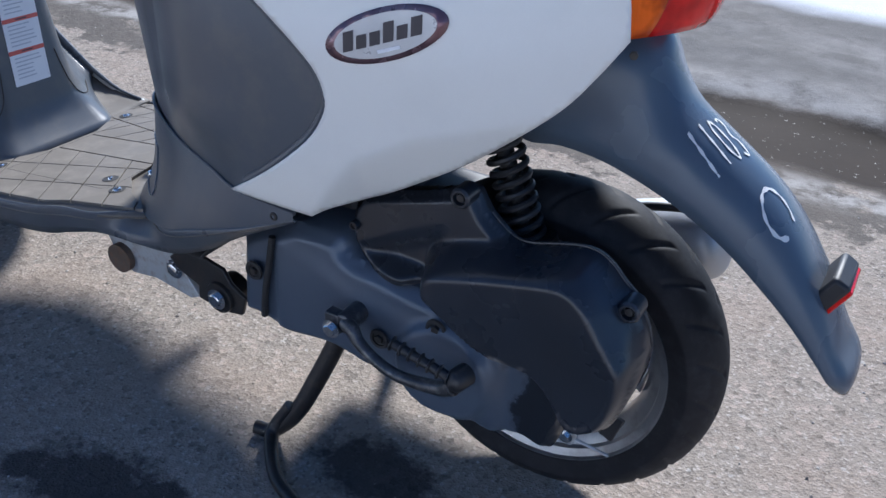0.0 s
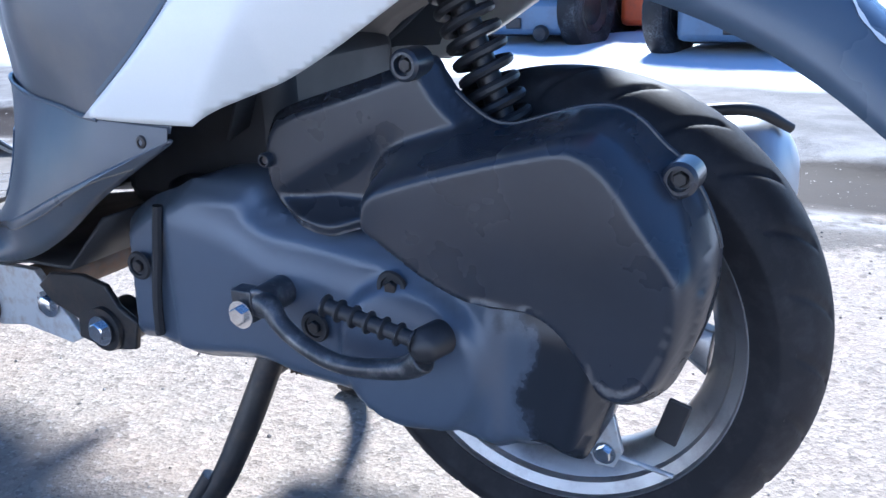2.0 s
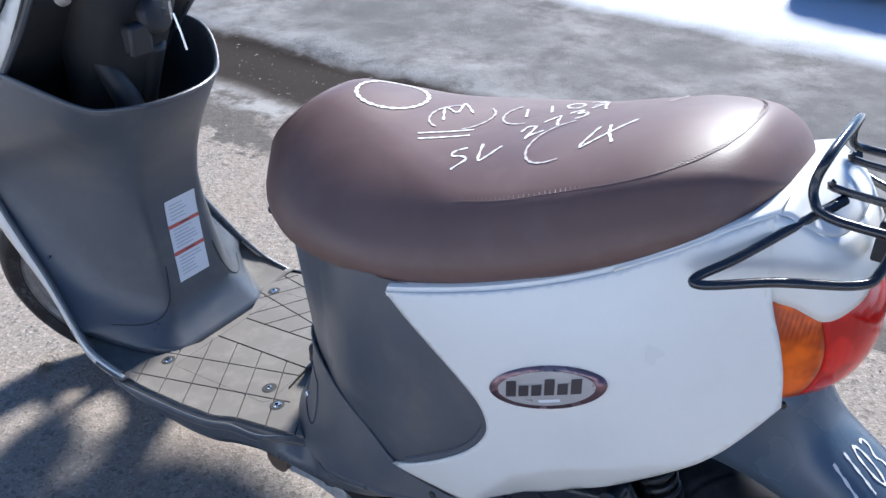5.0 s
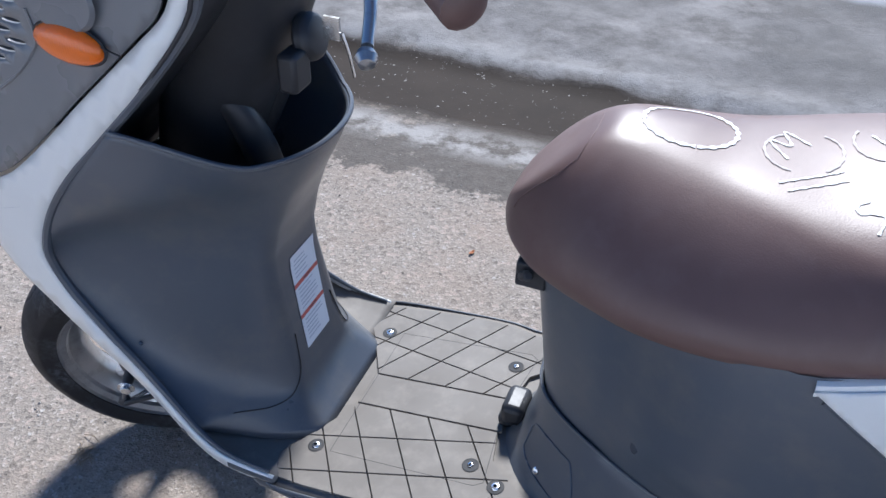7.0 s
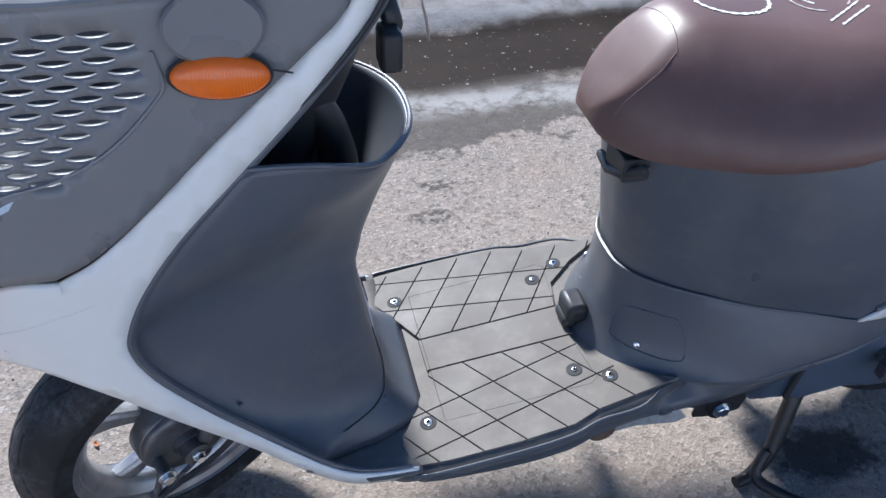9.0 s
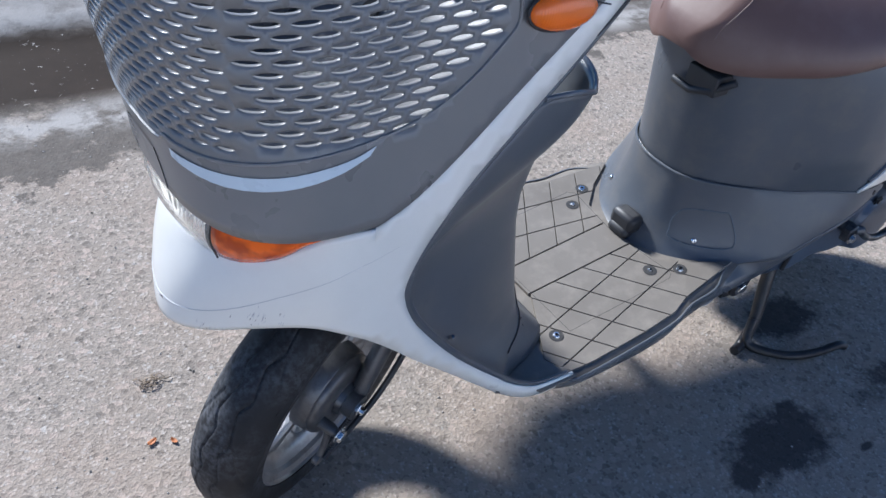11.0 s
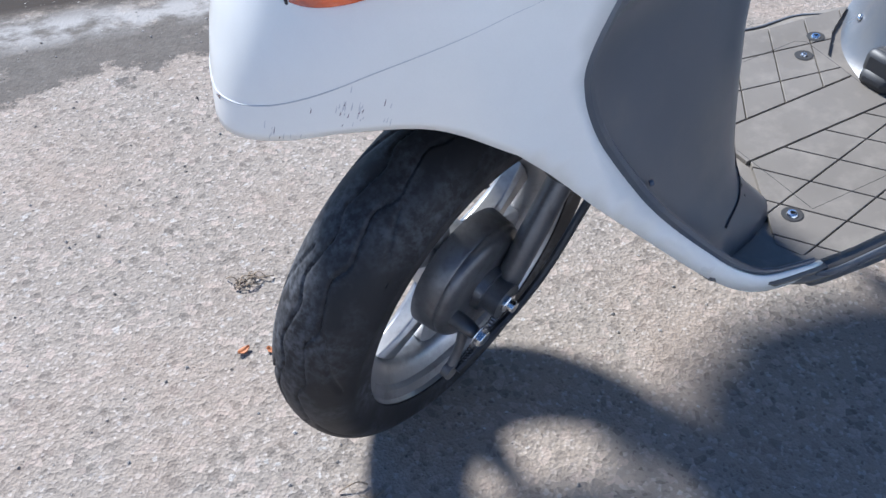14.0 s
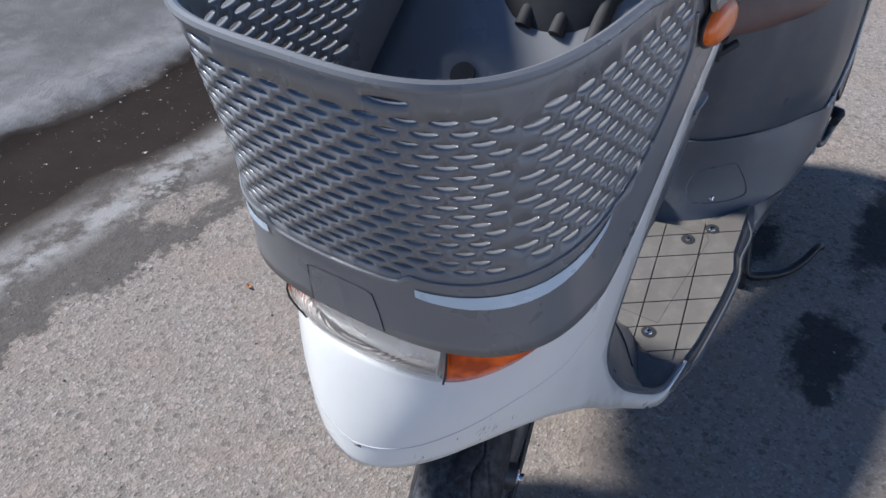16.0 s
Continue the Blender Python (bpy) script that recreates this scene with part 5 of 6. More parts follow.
def tyre(radius, half, grooves=20, seg=400, rim=0.139, slits=False):
    """A scooter tyre with two wavy grooves and slanting slits, round the local y axis."""
    prof, n = [], 110
    for i in range(n + 1):
        a = math.pi * (i / n) * 1.16 - math.pi * 0.08
        y = -half * math.cos(a)
        r = radius - (radius - rim) * 0.92 * (1 - max(0.0, math.sin(a)) ** 0.72) if math.sin(a) > 0 else rim + 0.004
        prof.append((r, y * (1.0 if math.sin(a) > 0.3 else 0.86 + 0.14 * max(0, math.sin(a)) / 0.3), a))
    rings = []
    for r, y, a in prof:
        ringp = []
        s = y / half
        for j in range(seg):
            t = 2 * math.pi * j / seg
            d = 0.0
            if math.sin(a) > 0.4:
                turn = t * grooves / (2 * math.pi)
                side = 0.5 if s > 0 else 0.0
                wave = 0.24 + 0.07 * math.sin(2 * math.pi * (turn + side)) + 0.02 * math.sin(4 * math.pi * turn)
                d = 0.0 if slits else 0.0022 * max(0.0, 1 - (abs(abs(s) - wave) / 0.030) ** 2)
                if slits and 0.10 < abs(s) < 0.86:
                    ph = (turn * 1.2 + side + 0.85 * abs(s)) % 1.0
                    d = 0.0024 * max(0.0, 1 - (abs(ph - 0.5) / 0.085) ** 2) * min(1.0, (abs(s) - 0.10) / 0.08)
                elif 0.42 < abs(s) < 0.84:
                    ph = (turn * 0.5 + side + 1.1 * abs(s)) % 1.0
                    d = max(d, 0.0020 * max(0.0, 1 - (abs(ph - 0.5) / 0.050) ** 2))
            ringp.append(Vector(((r - d) * math.sin(t), y, (r - d) * math.cos(t))))
        rings.append(ringp)
    rings.append(rings[0])
    return loft(rings, True)


def rim_barrel(r=0.1445, half=0.0365):
    """A rim with a thin bright lip, a stepped wall and a dropped middle."""
    side = [(r, half), (r + 0.0005, half + 0.002), (r - 0.0025, half + 0.002), (r - 0.004, half - 0.002), (r - 0.012, half - 0.006), (r - 0.0135, half - 0.012), (r - 0.022, half - 0.018), (r - 0.030, 0.010), (r - 0.031, 0.0)]
    inner = side + [(q, -y) for q, y in reversed(side[:-1])]
    outer = [(r - 0.003, -half + 0.002), (r - 0.012, -0.020), (r - 0.022, 0.0), (r - 0.012, 0.020), (r - 0.003, half - 0.002)]
    return lathe(inner + outer + inner[:1], Matrix(), 96, False)


def spokes(r0, r1, count=3, turn=0.3):
    geos = []
    for k in range(count):
        for off in (-0.20, 0.20):
            a0, a1 = turn + 2 * math.pi * k / count + 0.45 * off, turn + 2 * math.pi * k / count + 1.9 * off
            rings = []
            for t in np.linspace(0, 1, 7):
                r, a, w, d = r0 + (r1 - r0) * t, a0 + (a1 - a0) * t, 0.013 - 0.004 * math.sin(math.pi * t) + 0.005 * t, 0.014 - 0.004 * t
                c = Vector((r * math.sin(a), 0, r * math.cos(a)))
                side = Vector((math.cos(a), 0, -math.sin(a)))
                rings.append([c + side * (w * x) + Vector((0, d * y, 0)) for x, y in ((-1, -0.6), (-0.6, -1), (0.6, -1), (1, -0.6), (1, 0.6), (0.6, 1), (-0.6, 1), (-1, 0.6))])
            geos.append(loft(rings, True, True))
    return joined(*geos)


def wheel(parent, m, radius, half, turn, slits=False):
    hub = part("wheel_rim", moved(rim_barrel(), m), ALLOY, parent, "cast alloy wheel rim")
    part("tyre", moved(tyre(radius, half, slits=slits), m), RUBBER if slits else TYRE, hub, "black tyre with slanting tread slits" if slits else "dusty black tyre with curved tread grooves", sharp=55)
    part("spokes", moved(joined(spokes(0.035, 0.112, 3, turn), lathe([(0.0005, -0.022), (0.030, -0.022), (0.036, -0.018), (0.036, 0.018), (0.030, 0.022), (0.0005, 0.022)], Matrix(), 32)), m), ALLOY, hub, "cast alloy spokes", bevel=0.001)
    stem = tube([(0.02, 0.004, 0.112), (0.02, -0.006, 0.098), (0.021, -0.014, 0.088)], 0.003, 8)
    part("valve", moved(stem, m), BLACK, hub)
    return hub


front_wheel = wheel(steering, STEER, 0.198, 0.047, 1.45)
drum = lathe([(0.0005, -0.058), (0.022, -0.058), (0.024, -0.050), (0.050, -0.050), (0.057, -0.046), (0.060, -0.042), (0.060, -0.038), (0.062, -0.036), (0.064, -0.014), (0.0005, -0.014)], Matrix(), 48)
part("brake_drum", moved(drum, STEER), FORK, front_wheel, "grimy grey brake drum plate")
for s in (-1, 1):
    leg = tube([(0.010, s * 0.062, -0.004), (0.030, s * 0.062, 0.045), (0.078, s * 0.062, 0.150)], [0.011, 0.0125, 0.0125], 14, 14)
    fork = part("fork_leg", moved(joined(leg, lathe([(0.0005, -0.012), (0.018, -0.012), (0.018, 0.012), (0.0005, 0.012)], toward((0, s * 0.062, 0), (0, 1, 0)), 20)), STEER), FORK, steering, "worn grey fork leg")
    boot = tube([(0.060, s * 0.062, 0.112), (0.068, s * 0.062, 0.130), (0.125, s * 0.062, 0.25)], [0.0185, 0.020, 0.020], 16, 10)
    part("fork_boot", moved(boot, STEER), BLACK, fork, "black rubber dust boot")
    part("axle_nut", moved(joined(hex_bolt((0, s * 0.070, 0), (0, s, 0), 0.010, 0.008), tube([(0, s * 0.070, 0), (0, s * 0.084, 0)], 0.006, 10)), STEER), STEEL, fork, "bright axle nut", bevel=0.0006)
part("fork_crown", moved(joined(box(0.135, 0, 0.268, 0.05, 0.19, 0.03), tube([(0.13, 0, 0.25), (0.24, 0, 0.48)], 0.02, 14)), STEER), BLACK, steering, bevel=0.006)
arm = joined(tube([(-0.044, -0.062, -0.008), (-0.052, -0.066, -0.028), (-0.060, -0.067, -0.050)], [0.006, 0.0045, 0.005], 10, 12), lathe([(0.004, -0.004), (0.009, -0.004), (0.009, 0.004), (0.004, 0.004)], toward((-0.061, -0.067, -0.054), (0, 1, 0)), 16),
             lathe([(0.0005, -0.022), (0.006, -0.018), (0.007, -0.014), (0.008, -0.010), (0.008, 0.012), (0.0005, 0.012)], toward((-0.044, -0.056, -0.006), (0, 1, 0)), 20))
part("brake_arm", moved(arm, STEER), FORK, steering, "plated brake arm")
part("cam_nut", moved(hex_bolt((-0.044, -0.078, -0.006), (0, -1, 0), 0.0085, 0.007), STEER), STEEL, steering, "bright nut of the brake cam", bevel=0.0006)
spring = [(-0.056 + 0.07 * t + 0.0032 * math.cos(170 * t), -0.072 + 0.0032 * math.sin(170 * t), -0.050 + 0.050 * t) for t in np.linspace(0, 1, 260)]
part("return_spring", moved(tube(spring, 0.0007, 5), STEER), FORK, steering)
cable = tube([(-0.058, -0.073, -0.052), (0.03, -0.080, -0.006), (0.085, -0.080, 0.062), (0.135, -0.074, 0.13), (0.15, -0.065, 0.22), (0.14, -0.05, 0.30)], 0.0042, 8, 40)
part("brake_cable", moved(cable, STEER), BLACK, steering, "black brake cable")

# ---- rear wheel, engine ----
REAR = Matrix.Translation((1.141, 0.0, 0.205))
wheel(scooter, REAR, 0.192, 0.046, 1.31, True)
engine = new("engine_unit")
engine.parent = scooter
CASE = [(0.804, 0.262), (0.808, 0.281), (0.834, 0.301), (0.866, 0.313), (0.886, 0.321), (0.938, 0.322), (0.948, 0.308), (0.965, 0.301), (0.990, 0.299), (1.045, 0.292), (1.079, 0.290), (1.12, 0.29), (1.18, 0.28), (1.214, 0.240), (1.210, 0.201),
        (1.202, 0.170), (1.194, 0.150), (1.180, 0.149), (1.166, 0.153), (1.147, 0.150), (1.126, 0.151), (1.100, 0.156), (1.078, 0.154), (1.058, 0.155), (1.033, 0.164), (1.016, 0.169), (0.976, 0.171), (0.934, 0.178), (0.881, 0.171), (0.857, 0.171), (0.824, 0.177), (0.800, 0.178), (0.800, 0.208)]


def ease(t):
    t = min(max(t, 0.0), 1.0)
    return t * t * (3 - 2 * t)


def relief(outline, step, height, wall):
    """A moulded shell in the x z plane whose face stands at y = -height(x, z, distance from the outline)."""
    poly = np.array(outline, float)
    v, f = filled(poly, step)
    top = [(a, -height(a, b, d), b) for (a, b), d in zip(v, to_edge(v, poly))]
    rim = [(a, -height(a, b, 0.0), b) for a, b in poly]
    skirt = [rim + rim[:1], [(a, wall, b) for a, b in poly] + [(poly[0][0], wall, poly[0][1])]]
    return joined((top, f), loft(skirt))


def case_height(x, z, d):
    """Flat casing with a rounded rim, a low clutch dome and a stepped-back rear end."""
    h = 0.120 + 0.014 * ease(d / 0.015)
    fold = float(np.interp(x, [0.86, 0.92, 0.96, 1.00, 1.05, 1.09, 1.2], [0.312, 0.301, 0.281, 0.277, 0.270, 0.266, 0.26]))
    h += 0.0035 * ease((fold - z) / 0.026) * ease(d / 0.01) * ease((x - 0.856) / 0.006)
    r = math.hypot((x - 1.078) / 1.0, (z - 0.214) / 1.02)
    h += 0.010 * ease((0.060 - r) / 0.010) * ease((d + 0.002) / 0.010)
    h -= 0.010 * ease((x - 1.135) / 0.012)
    return h


case = part("transmission_case", relief(curve(CASE, 150, True), 0.005, case_height, -0.058), GRIMY, engine, "dark blue-grey belt drive casing", sharp=60)
# the deep vertical step near the front of the casing, its shade drawn as a dark bar
part("case_step_shade", tube([(0.860, -0.139, 0.302), (0.854, -0.140, 0.265), (0.846, -0.140, 0.225), (0.842, -0.139, 0.192)], 0.004, 8, 16), SEAM, case)
for x, z in ((0.832, 0.250), (1.001, 0.226), (1.068, 0.266)):
    part("case_bolt", joined(lathe([(0.012, 0.0), (0.011, 0.002), (0.008, 0.002), (0.0075, -0.001), (0.0005, -0.001)], toward((x, -0.1405, z), (0, -1, 0)), 20)), SEAM, case)
    part("case_bolt", hex_bolt((x, -0.140, z), (0, -1, 0), 0.005, 0.004, False), DARK_STEEL, case)
PLATE = [(0.948, 0.345), (0.954, 0.364), (0.966, 0.376), (1.001, 0.388), (1.034, 0.398), (1.064, 0.408), (1.084, 0.414), (1.093, 0.403), (1.101, 0.392), (1.113, 0.382), (1.127, 0.374), (1.142, 0.373), (1.163, 0.379), (1.184, 0.385), (1.199, 0.387), (1.212, 0.385), (1.225, 0.377), (1.236, 0.366), (1.248, 0.356), (1.259, 0.340),
         (1.266, 0.325), (1.271, 0.310), (1.272, 0.296), (1.271, 0.278), (1.266, 0.256), (1.257, 0.235), (1.242, 0.221), (1.226, 0.216), (1.213, 0.222), (1.202, 0.240), (1.187, 0.258), (1.168, 0.266), (1.134, 0.266), (1.103, 0.277), (1.079, 0.291), (1.058, 0.302), (1.035, 0.298), (1.011, 0.293), (0.970, 0.300), (0.951, 0.316)]
RIDGE = curve([(1.061, 0.320), (1.070, 0.333), (1.105, 0.346), (1.143, 0.357), (1.178, 0.366), (1.196, 0.369), (1.209, 0.365), (1.222, 0.353), (1.236, 0.333), (1.249, 0.315), (1.257, 0.302), (1.258, 0.288), (1.255, 0.266), (1.247, 0.243), (1.233, 0.230), (1.220, 0.231), (1.206, 0.248), (1.189, 0.266), (1.170, 0.274), (1.134, 0.274), (1.103, 0.286), (1.079, 0.299), (1.064, 0.309)], 90, True)


def air_height(x, z, d):
    """A flat box in front, and a bulging cover whose face ends in a firm rounded ridge."""
    h = 0.109 + 0.011 * ease(d / 0.009)
    h -= 0.010 * ease((0.345 + 0.55 * (x - 1.0) - z) / 0.030) * ease((1.075 - x) / 0.05)
    p = np.array([(x, z)])
    off = float(to_edge(p, RIDGE)[0])
    if inside(p, RIDGE)[0]:
        rise = 1.0 - 0.05 * ease((0.30 - z) / 0.08 + 0.5)
    else:
        low = ease((0.318 - z) / 0.03)
        rise = (1.0 - ease(off / 0.026)) * (1 - low) + (1.0 - 0.12 * ease(off / 0.012)) * low
    low = ease((0.318 - z) / 0.03)
    return h + 0.042 * rise * (low + (1 - low) * ease((d + 0.003) / 0.009))


airbox = part("air_cleaner", relief(curve(PLATE, 260, True), 0.0026, air_height, -0.096), AIRBOX, engine, "black moulded air cleaner cover", sharp=70)
plate_rim = curve(PLATE, 130, True)[26:70]
part("cover_flange", tube([(x, -0.101, z) for x, z in plate_rim], 0.0018, 8), AIRBOX, airbox, "thin raised flange of the cover")
for x, z, y in ((1.079, 0.411, -0.126), (1.252, 0.352, -0.126), (0.957, 0.341, -0.122)):
    r = 0.0105 if x > 1.0 else 0.0055
    boss = part("cover_boss", lathe([(0.0005, 0.018), (r, 0.018), (r, -0.002), (r * 0.8, -0.004), (r * 0.62, -0.004), (r * 0.6, 0.002), (0.0005, 0.002)], toward((x, y, z), (0, 1, 0)), 26), AIRBOX, airbox)
    part("cover_bolt", hex_bolt((x, y + 0.002, z), (0, -1, 0), 0.0045 if x > 1.0 else 0.003, 0.004, False), DARK_STEEL, airbox)
# crankcase and cylinder in the shadow behind
part("crankcase", joined(box(0.93, -0.02, 0.25, 0.22, 0.15, 0.12), box(0.83, 0.0, 0.26, 0.10, 0.12, 0.10), box(1.06, 0.02, 0.26, 0.20, 0.06, 0.08)), DARK_STEEL, engine, "grimy black crankcase", bevel=0.012)
part("storage_box", box(0.84, 0.02, 0.345, 0.19, 0.18, 0.15), BLACK, scooter, "black underside of the storage box", bevel=0.02)
part("inner_fender", loft([[(x, y, z - 1.6 * y * y) for y in np.linspace(-0.095, 0.095, 11)] for x, z in curve([(0.90, 0.36), (0.93, 0.42), (0.99, 0.455), (1.07, 0.475), (1.13, 0.52), (1.18, 0.56)], 16)]), BLACK, engine, "black underside of the body", thick=0.003)
# hidden box added on the far side to keep sun off the ground
part("shadow_block", box(0.97, 0.075, 0.215, 0.28, 0.12, 0.19), BLACK, engine, "unseen black block added to shade the ground", bevel=0.02)
# kick starter
kick = part("kick_lever", joined(tube([(0.974, -0.164, 0.250), (0.986, -0.169, 0.250), (0.996, -0.172, 0.240), (1.015, -0.174, 0.229), (1.040, -0.176, 0.222), (1.066, -0.176, 0.222), (1.096, -0.176, 0.228), (1.112, -0.178, 0.238)], [0.0080, 0.0078, 0.0068, 0.0064, 0.0064, 0.0068, 0.0078, 0.0090], 12, 48),
                                 lathe([(0.0005, -0.010), (0.010, -0.010), (0.0115, -0.008), (0.0115, 0.022), (0.0005, 0.024)], toward((0.973, -0.158, 0.249), (0, 1, 0)), 24), box(0.960, -0.162, 0.246, 0.018, 0.014, 0.024)), LEVER, engine, "worn grey kick start lever", bevel=0.0025)
part("kick_bolt", hex_bolt((0.961, -0.171, 0.241), (0, -1, 0), 0.0072, 0.006), STEEL, kick, "bright clamp bolt")
part("kick_pivot", lathe([(0.0005, -0.014), (0.009, -0.010), (0.0115, -0.006), (0.0115, 0.012), (0.009, 0.014), (0.0005, 0.014)], toward((1.116, -0.178, 0.250), (0.25, 1, 0.0)), 24), BLACK, kick)
ped = [(1.110 - 0.066 * t, -0.184, 0.253 + 0.013 * t) for t in np.linspace(0, 1, 56)]
part("kick_pedal", tube(ped, [0.0052 + (0.0026 if i % 9 in (0, 1) else 0.0) for i in range(56)], 14), BLACK, kick, "black ribbed kick pedal")
# frame lug with tube, bolts and link
part("frame_tube", tube([(0.585, 0.14, 0.170), (0.585, -0.125, 0.170)], 0.020, 20), RUST, scooter, "rusty cross tube end")
lug = [(0.555, 0.205), (0.60, 0.215), (0.665, 0.215), (0.700, 0.175), (0.715, 0.155), (0.70, 0.148), (0.64, 0.156), (0.60, 0.150), (0.575, 0.160)]
bracket = part("frame_bracket", slab(lug, -0.116, -0.108), ZINC, scooter, "plated frame bracket with rust stains", bevel=0.001)
part("bolt", hex_bolt((0.678, -0.117, 0.184), (0, -1, 0), 0.009, 0.006), STEEL, bracket, "bright hex bolt")
plate = [(0.693, 0.218), (0.676, 0.204), (0.690, 0.190), (0.722, 0.178), (0.720, 0.160), (0.757, 0.154), (0.790, 0.160), (0.797, 0.186), (0.776, 0.198), (0.764, 0.216), (0.735, 0.222)]
link = part("engine_hanger", slab(plate, -0.122, -0.116), DARK_STEEL, scooter, "black engine hanger plate", bevel=0.0015)
part("bolt", hex_bolt((0.757, -0.128, 0.175), (0, -1, 0), 0.0095, 0.007), STEEL, link, "bright hex bolt")
part("bush", lathe([(0.012, -0.004), (0.020, -0.004), (0.021, -0.001), (0.021, 0.03), (0.012, 0.03)], toward((0.757, -0.122, 0.175), (0, 1, 0)), 26), DARK_STEEL, link)
part("under_tray", loft([[(x, y, FLOOR(min(x, 0.7)) - 0.045 + (0.05 if x > 0.75 else 0)) for y in np.linspace(-0.14, 0.14, 7)] for x in np.linspace(0.34, 0.80, 10)]), BLACK, scooter, "black underside of the floor", thick=0.003)

# rear shock absorber on the left side
A, B = Vector((1.050, -0.062, 0.540)), Vector((1.124, -0.062, 0.348))
axis = (B - A).normalized()
sidev = Vector((0, 1, 0))
upv = axis.cross(sidev)
coil = [A.lerp(B, t) + 0.0172 * (math.cos(t * 2 * math.pi * 17) * sidev + math.sin(t * 2 * math.pi * 17) * upv) for t in np.linspace(0.04, 0.98, 420)]
shock = part("shock_absorber", joined(tube([A, B], 0.009, 14), tube([A.lerp(B, 0.0), A.lerp(B, 0.5)], 0.015, 16), lathe([(0.0005, -0.003), (0.030, -0.003), (0.030, 0.003), (0.0005, 0.003)], toward(B, axis), 24)), DARK_STEEL, scooter, "shock absorber rod and body")
part("coil_spring", tube(coil, 0.0037, 8), BLACK, shock, "black coil spring")
# muffler on the far side
muf = [(0.98, 0.125, 0.205), (1.03, 0.125, 0.225), (1.10, 0.126, 0.250), (1.20, 0.127, 0.285), (1.255, 0.128, 0.304), (1.275, 0.128, 0.311), (1.284, 0.128, 0.314)]
muffler = part("muffler", tube(muf, [0.012, 0.034, 0.047, 0.049, 0.046, 0.036, 0.012], 26, 44), MUFFLER, scooter, "matt silver muffler")
part("heat_shield", tube([(1.17, 0.086, 0.338), (1.20, 0.085, 0.348), (1.225, 0.088, 0.353), (1.255, 0.100, 0.352), (1.280, 0.12, 0.336)], [0.004, 0.005, 0.005, 0.005, 0.004], 10, 24), BLACK, muffler, "black heat guard bar")

# centre stand
stand = new("centre_stand")
stand.parent = scooter
for s in (-1, 1):
    part("stand_leg", tube([(0.912, s * 0.085, 0.165), (0.890, s * 0.105, 0.10), (0.868, s * 0.125, 0.045), (0.838, s * 0.135, 0.011), (0.815, s * 0.140, 0.009)], [0.012, 0.012, 0.011, 0.010, 0.009], 12, 24), DARK_STEEL, stand, "black steel stand leg")
part("stand_bar", tube([(0.905, -0.09, 0.15), (0.905, 0.09, 0.15)], 0.011, 12), DARK_STEEL, stand)
part("stand_lever", tube([(0.862, -0.125, 0.055), (0.845, -0.142, 0.018), (0.87, -0.175, 0.012), (0.905, -0.203, 0.013), (0.95, -0.222, 0.020), (0.985, -0.232, 0.030), (1.003, -0.236, 0.024)], [0.009, 0.009, 0.0085, 0.0085, 0.008, 0.008, 0.009], 10, 40), DARK_STEEL, stand, "bent black foot lever of the stand")
part("stand_spring", tube([(0.90 + 0.07 * t + 0.004 * math.sin(90 * t), -0.05 + 0.004 * math.cos(90 * t), 0.13) for t in np.linspace(0, 1, 60)], 0.0015, 5), RUST, stand)
part("mud_tab", moved(slab([(-0.018, -0.03), (0.012, -0.034), (0.018, 0.03), (-0.012, 0.032)], -0.003, 0.003), Matrix.Translation((1.240, -0.06, 0.162)) @ Matrix.Rotation(radians(12), 4, 'Y') @ Matrix.Scale(0.55, 4)), BLACK, engine, "black rubber flap below the casing", bevel=0.002)
part("drum_stay", joined(slab([(1.183, 0.160), (1.197, 0.160), (1.205, 0.128), (1.199, 0.114), (1.185, 0.114), (1.179, 0.126)], -0.060, -0.055), tube([(1.200, -0.056, 0.122), (1.240, -0.050, 0.112)], 0.0020, 8)), ZINC, engine, "plated brake stay", bevel=0.001)
part("stay_bolt", hex_bolt((1.192, -0.061, 0.126), (0, -1, 0), 0.0060, 0.005), STEEL, engine, "bright bolt of the brake stay")
part("rear_drum", lathe([(0.0005, -0.05), (0.055, -0.05), (0.062, -0.04), (0.062, 0.02), (0.0005, 0.02)], toward((1.145, 0, 0.205), (0, 1, 0)), 40), DARK_STEEL, engine)

# ---- rear fender ----
F_TOP = [(1.150, 0.590), (1.206, 0.563), (1.226, 0.531), (1.246, 0.502), (1.284, 0.476), (1.328, 0.445), (1.360, 0.414), (1.385, 0.380), (1.406, 0.347), (1.424, 0.316), (1.440, 0.294), (1.440, 0.278)]
F_LOW = [(1.096, 0.490), (1.110, 0.458), (1.144, 0.458), (1.182, 0.453), (1.220, 0.441), (1.260, 0.425), (1.300, 0.403), (1.335, 0.378), (1.372, 0.346), (1.402, 0.314), (1.423, 0.289), (1.434, 0.277)]
ft, fl = curve(F_TOP, 44), curve(F_LOW, 44)
rings = []
for i, (a, b) in enumerate(zip(ft, fl)):
    w = float(np.interp(i, [0, 8, 16, 28, 38, 43], [0.075, 0.062, 0.056, 0.055, 0.048, 0.032]))
    k = [(-1.0, 0.0), (-0.99, 0.25), (-0.95, 0.52), (-0.82, 0.78), (-0.6, 0.92), (-0.3, 0.985), (0, 1.0)]
    half = [(b[0] + (a[0] - b[0]) * v, w * u, b[1] + (a[1] - b[1]) * v) for u, v in k]
    rings.append(half + [(x, -y, z) for x, y, z in reversed(half[:-1])])
rear_fender = part("rear_fender", loft(rings), FENDER, scooter, "dark slate plastic rear fender with marker writing", thick=0.003)
fender_tree = tree_of(rear_fender)
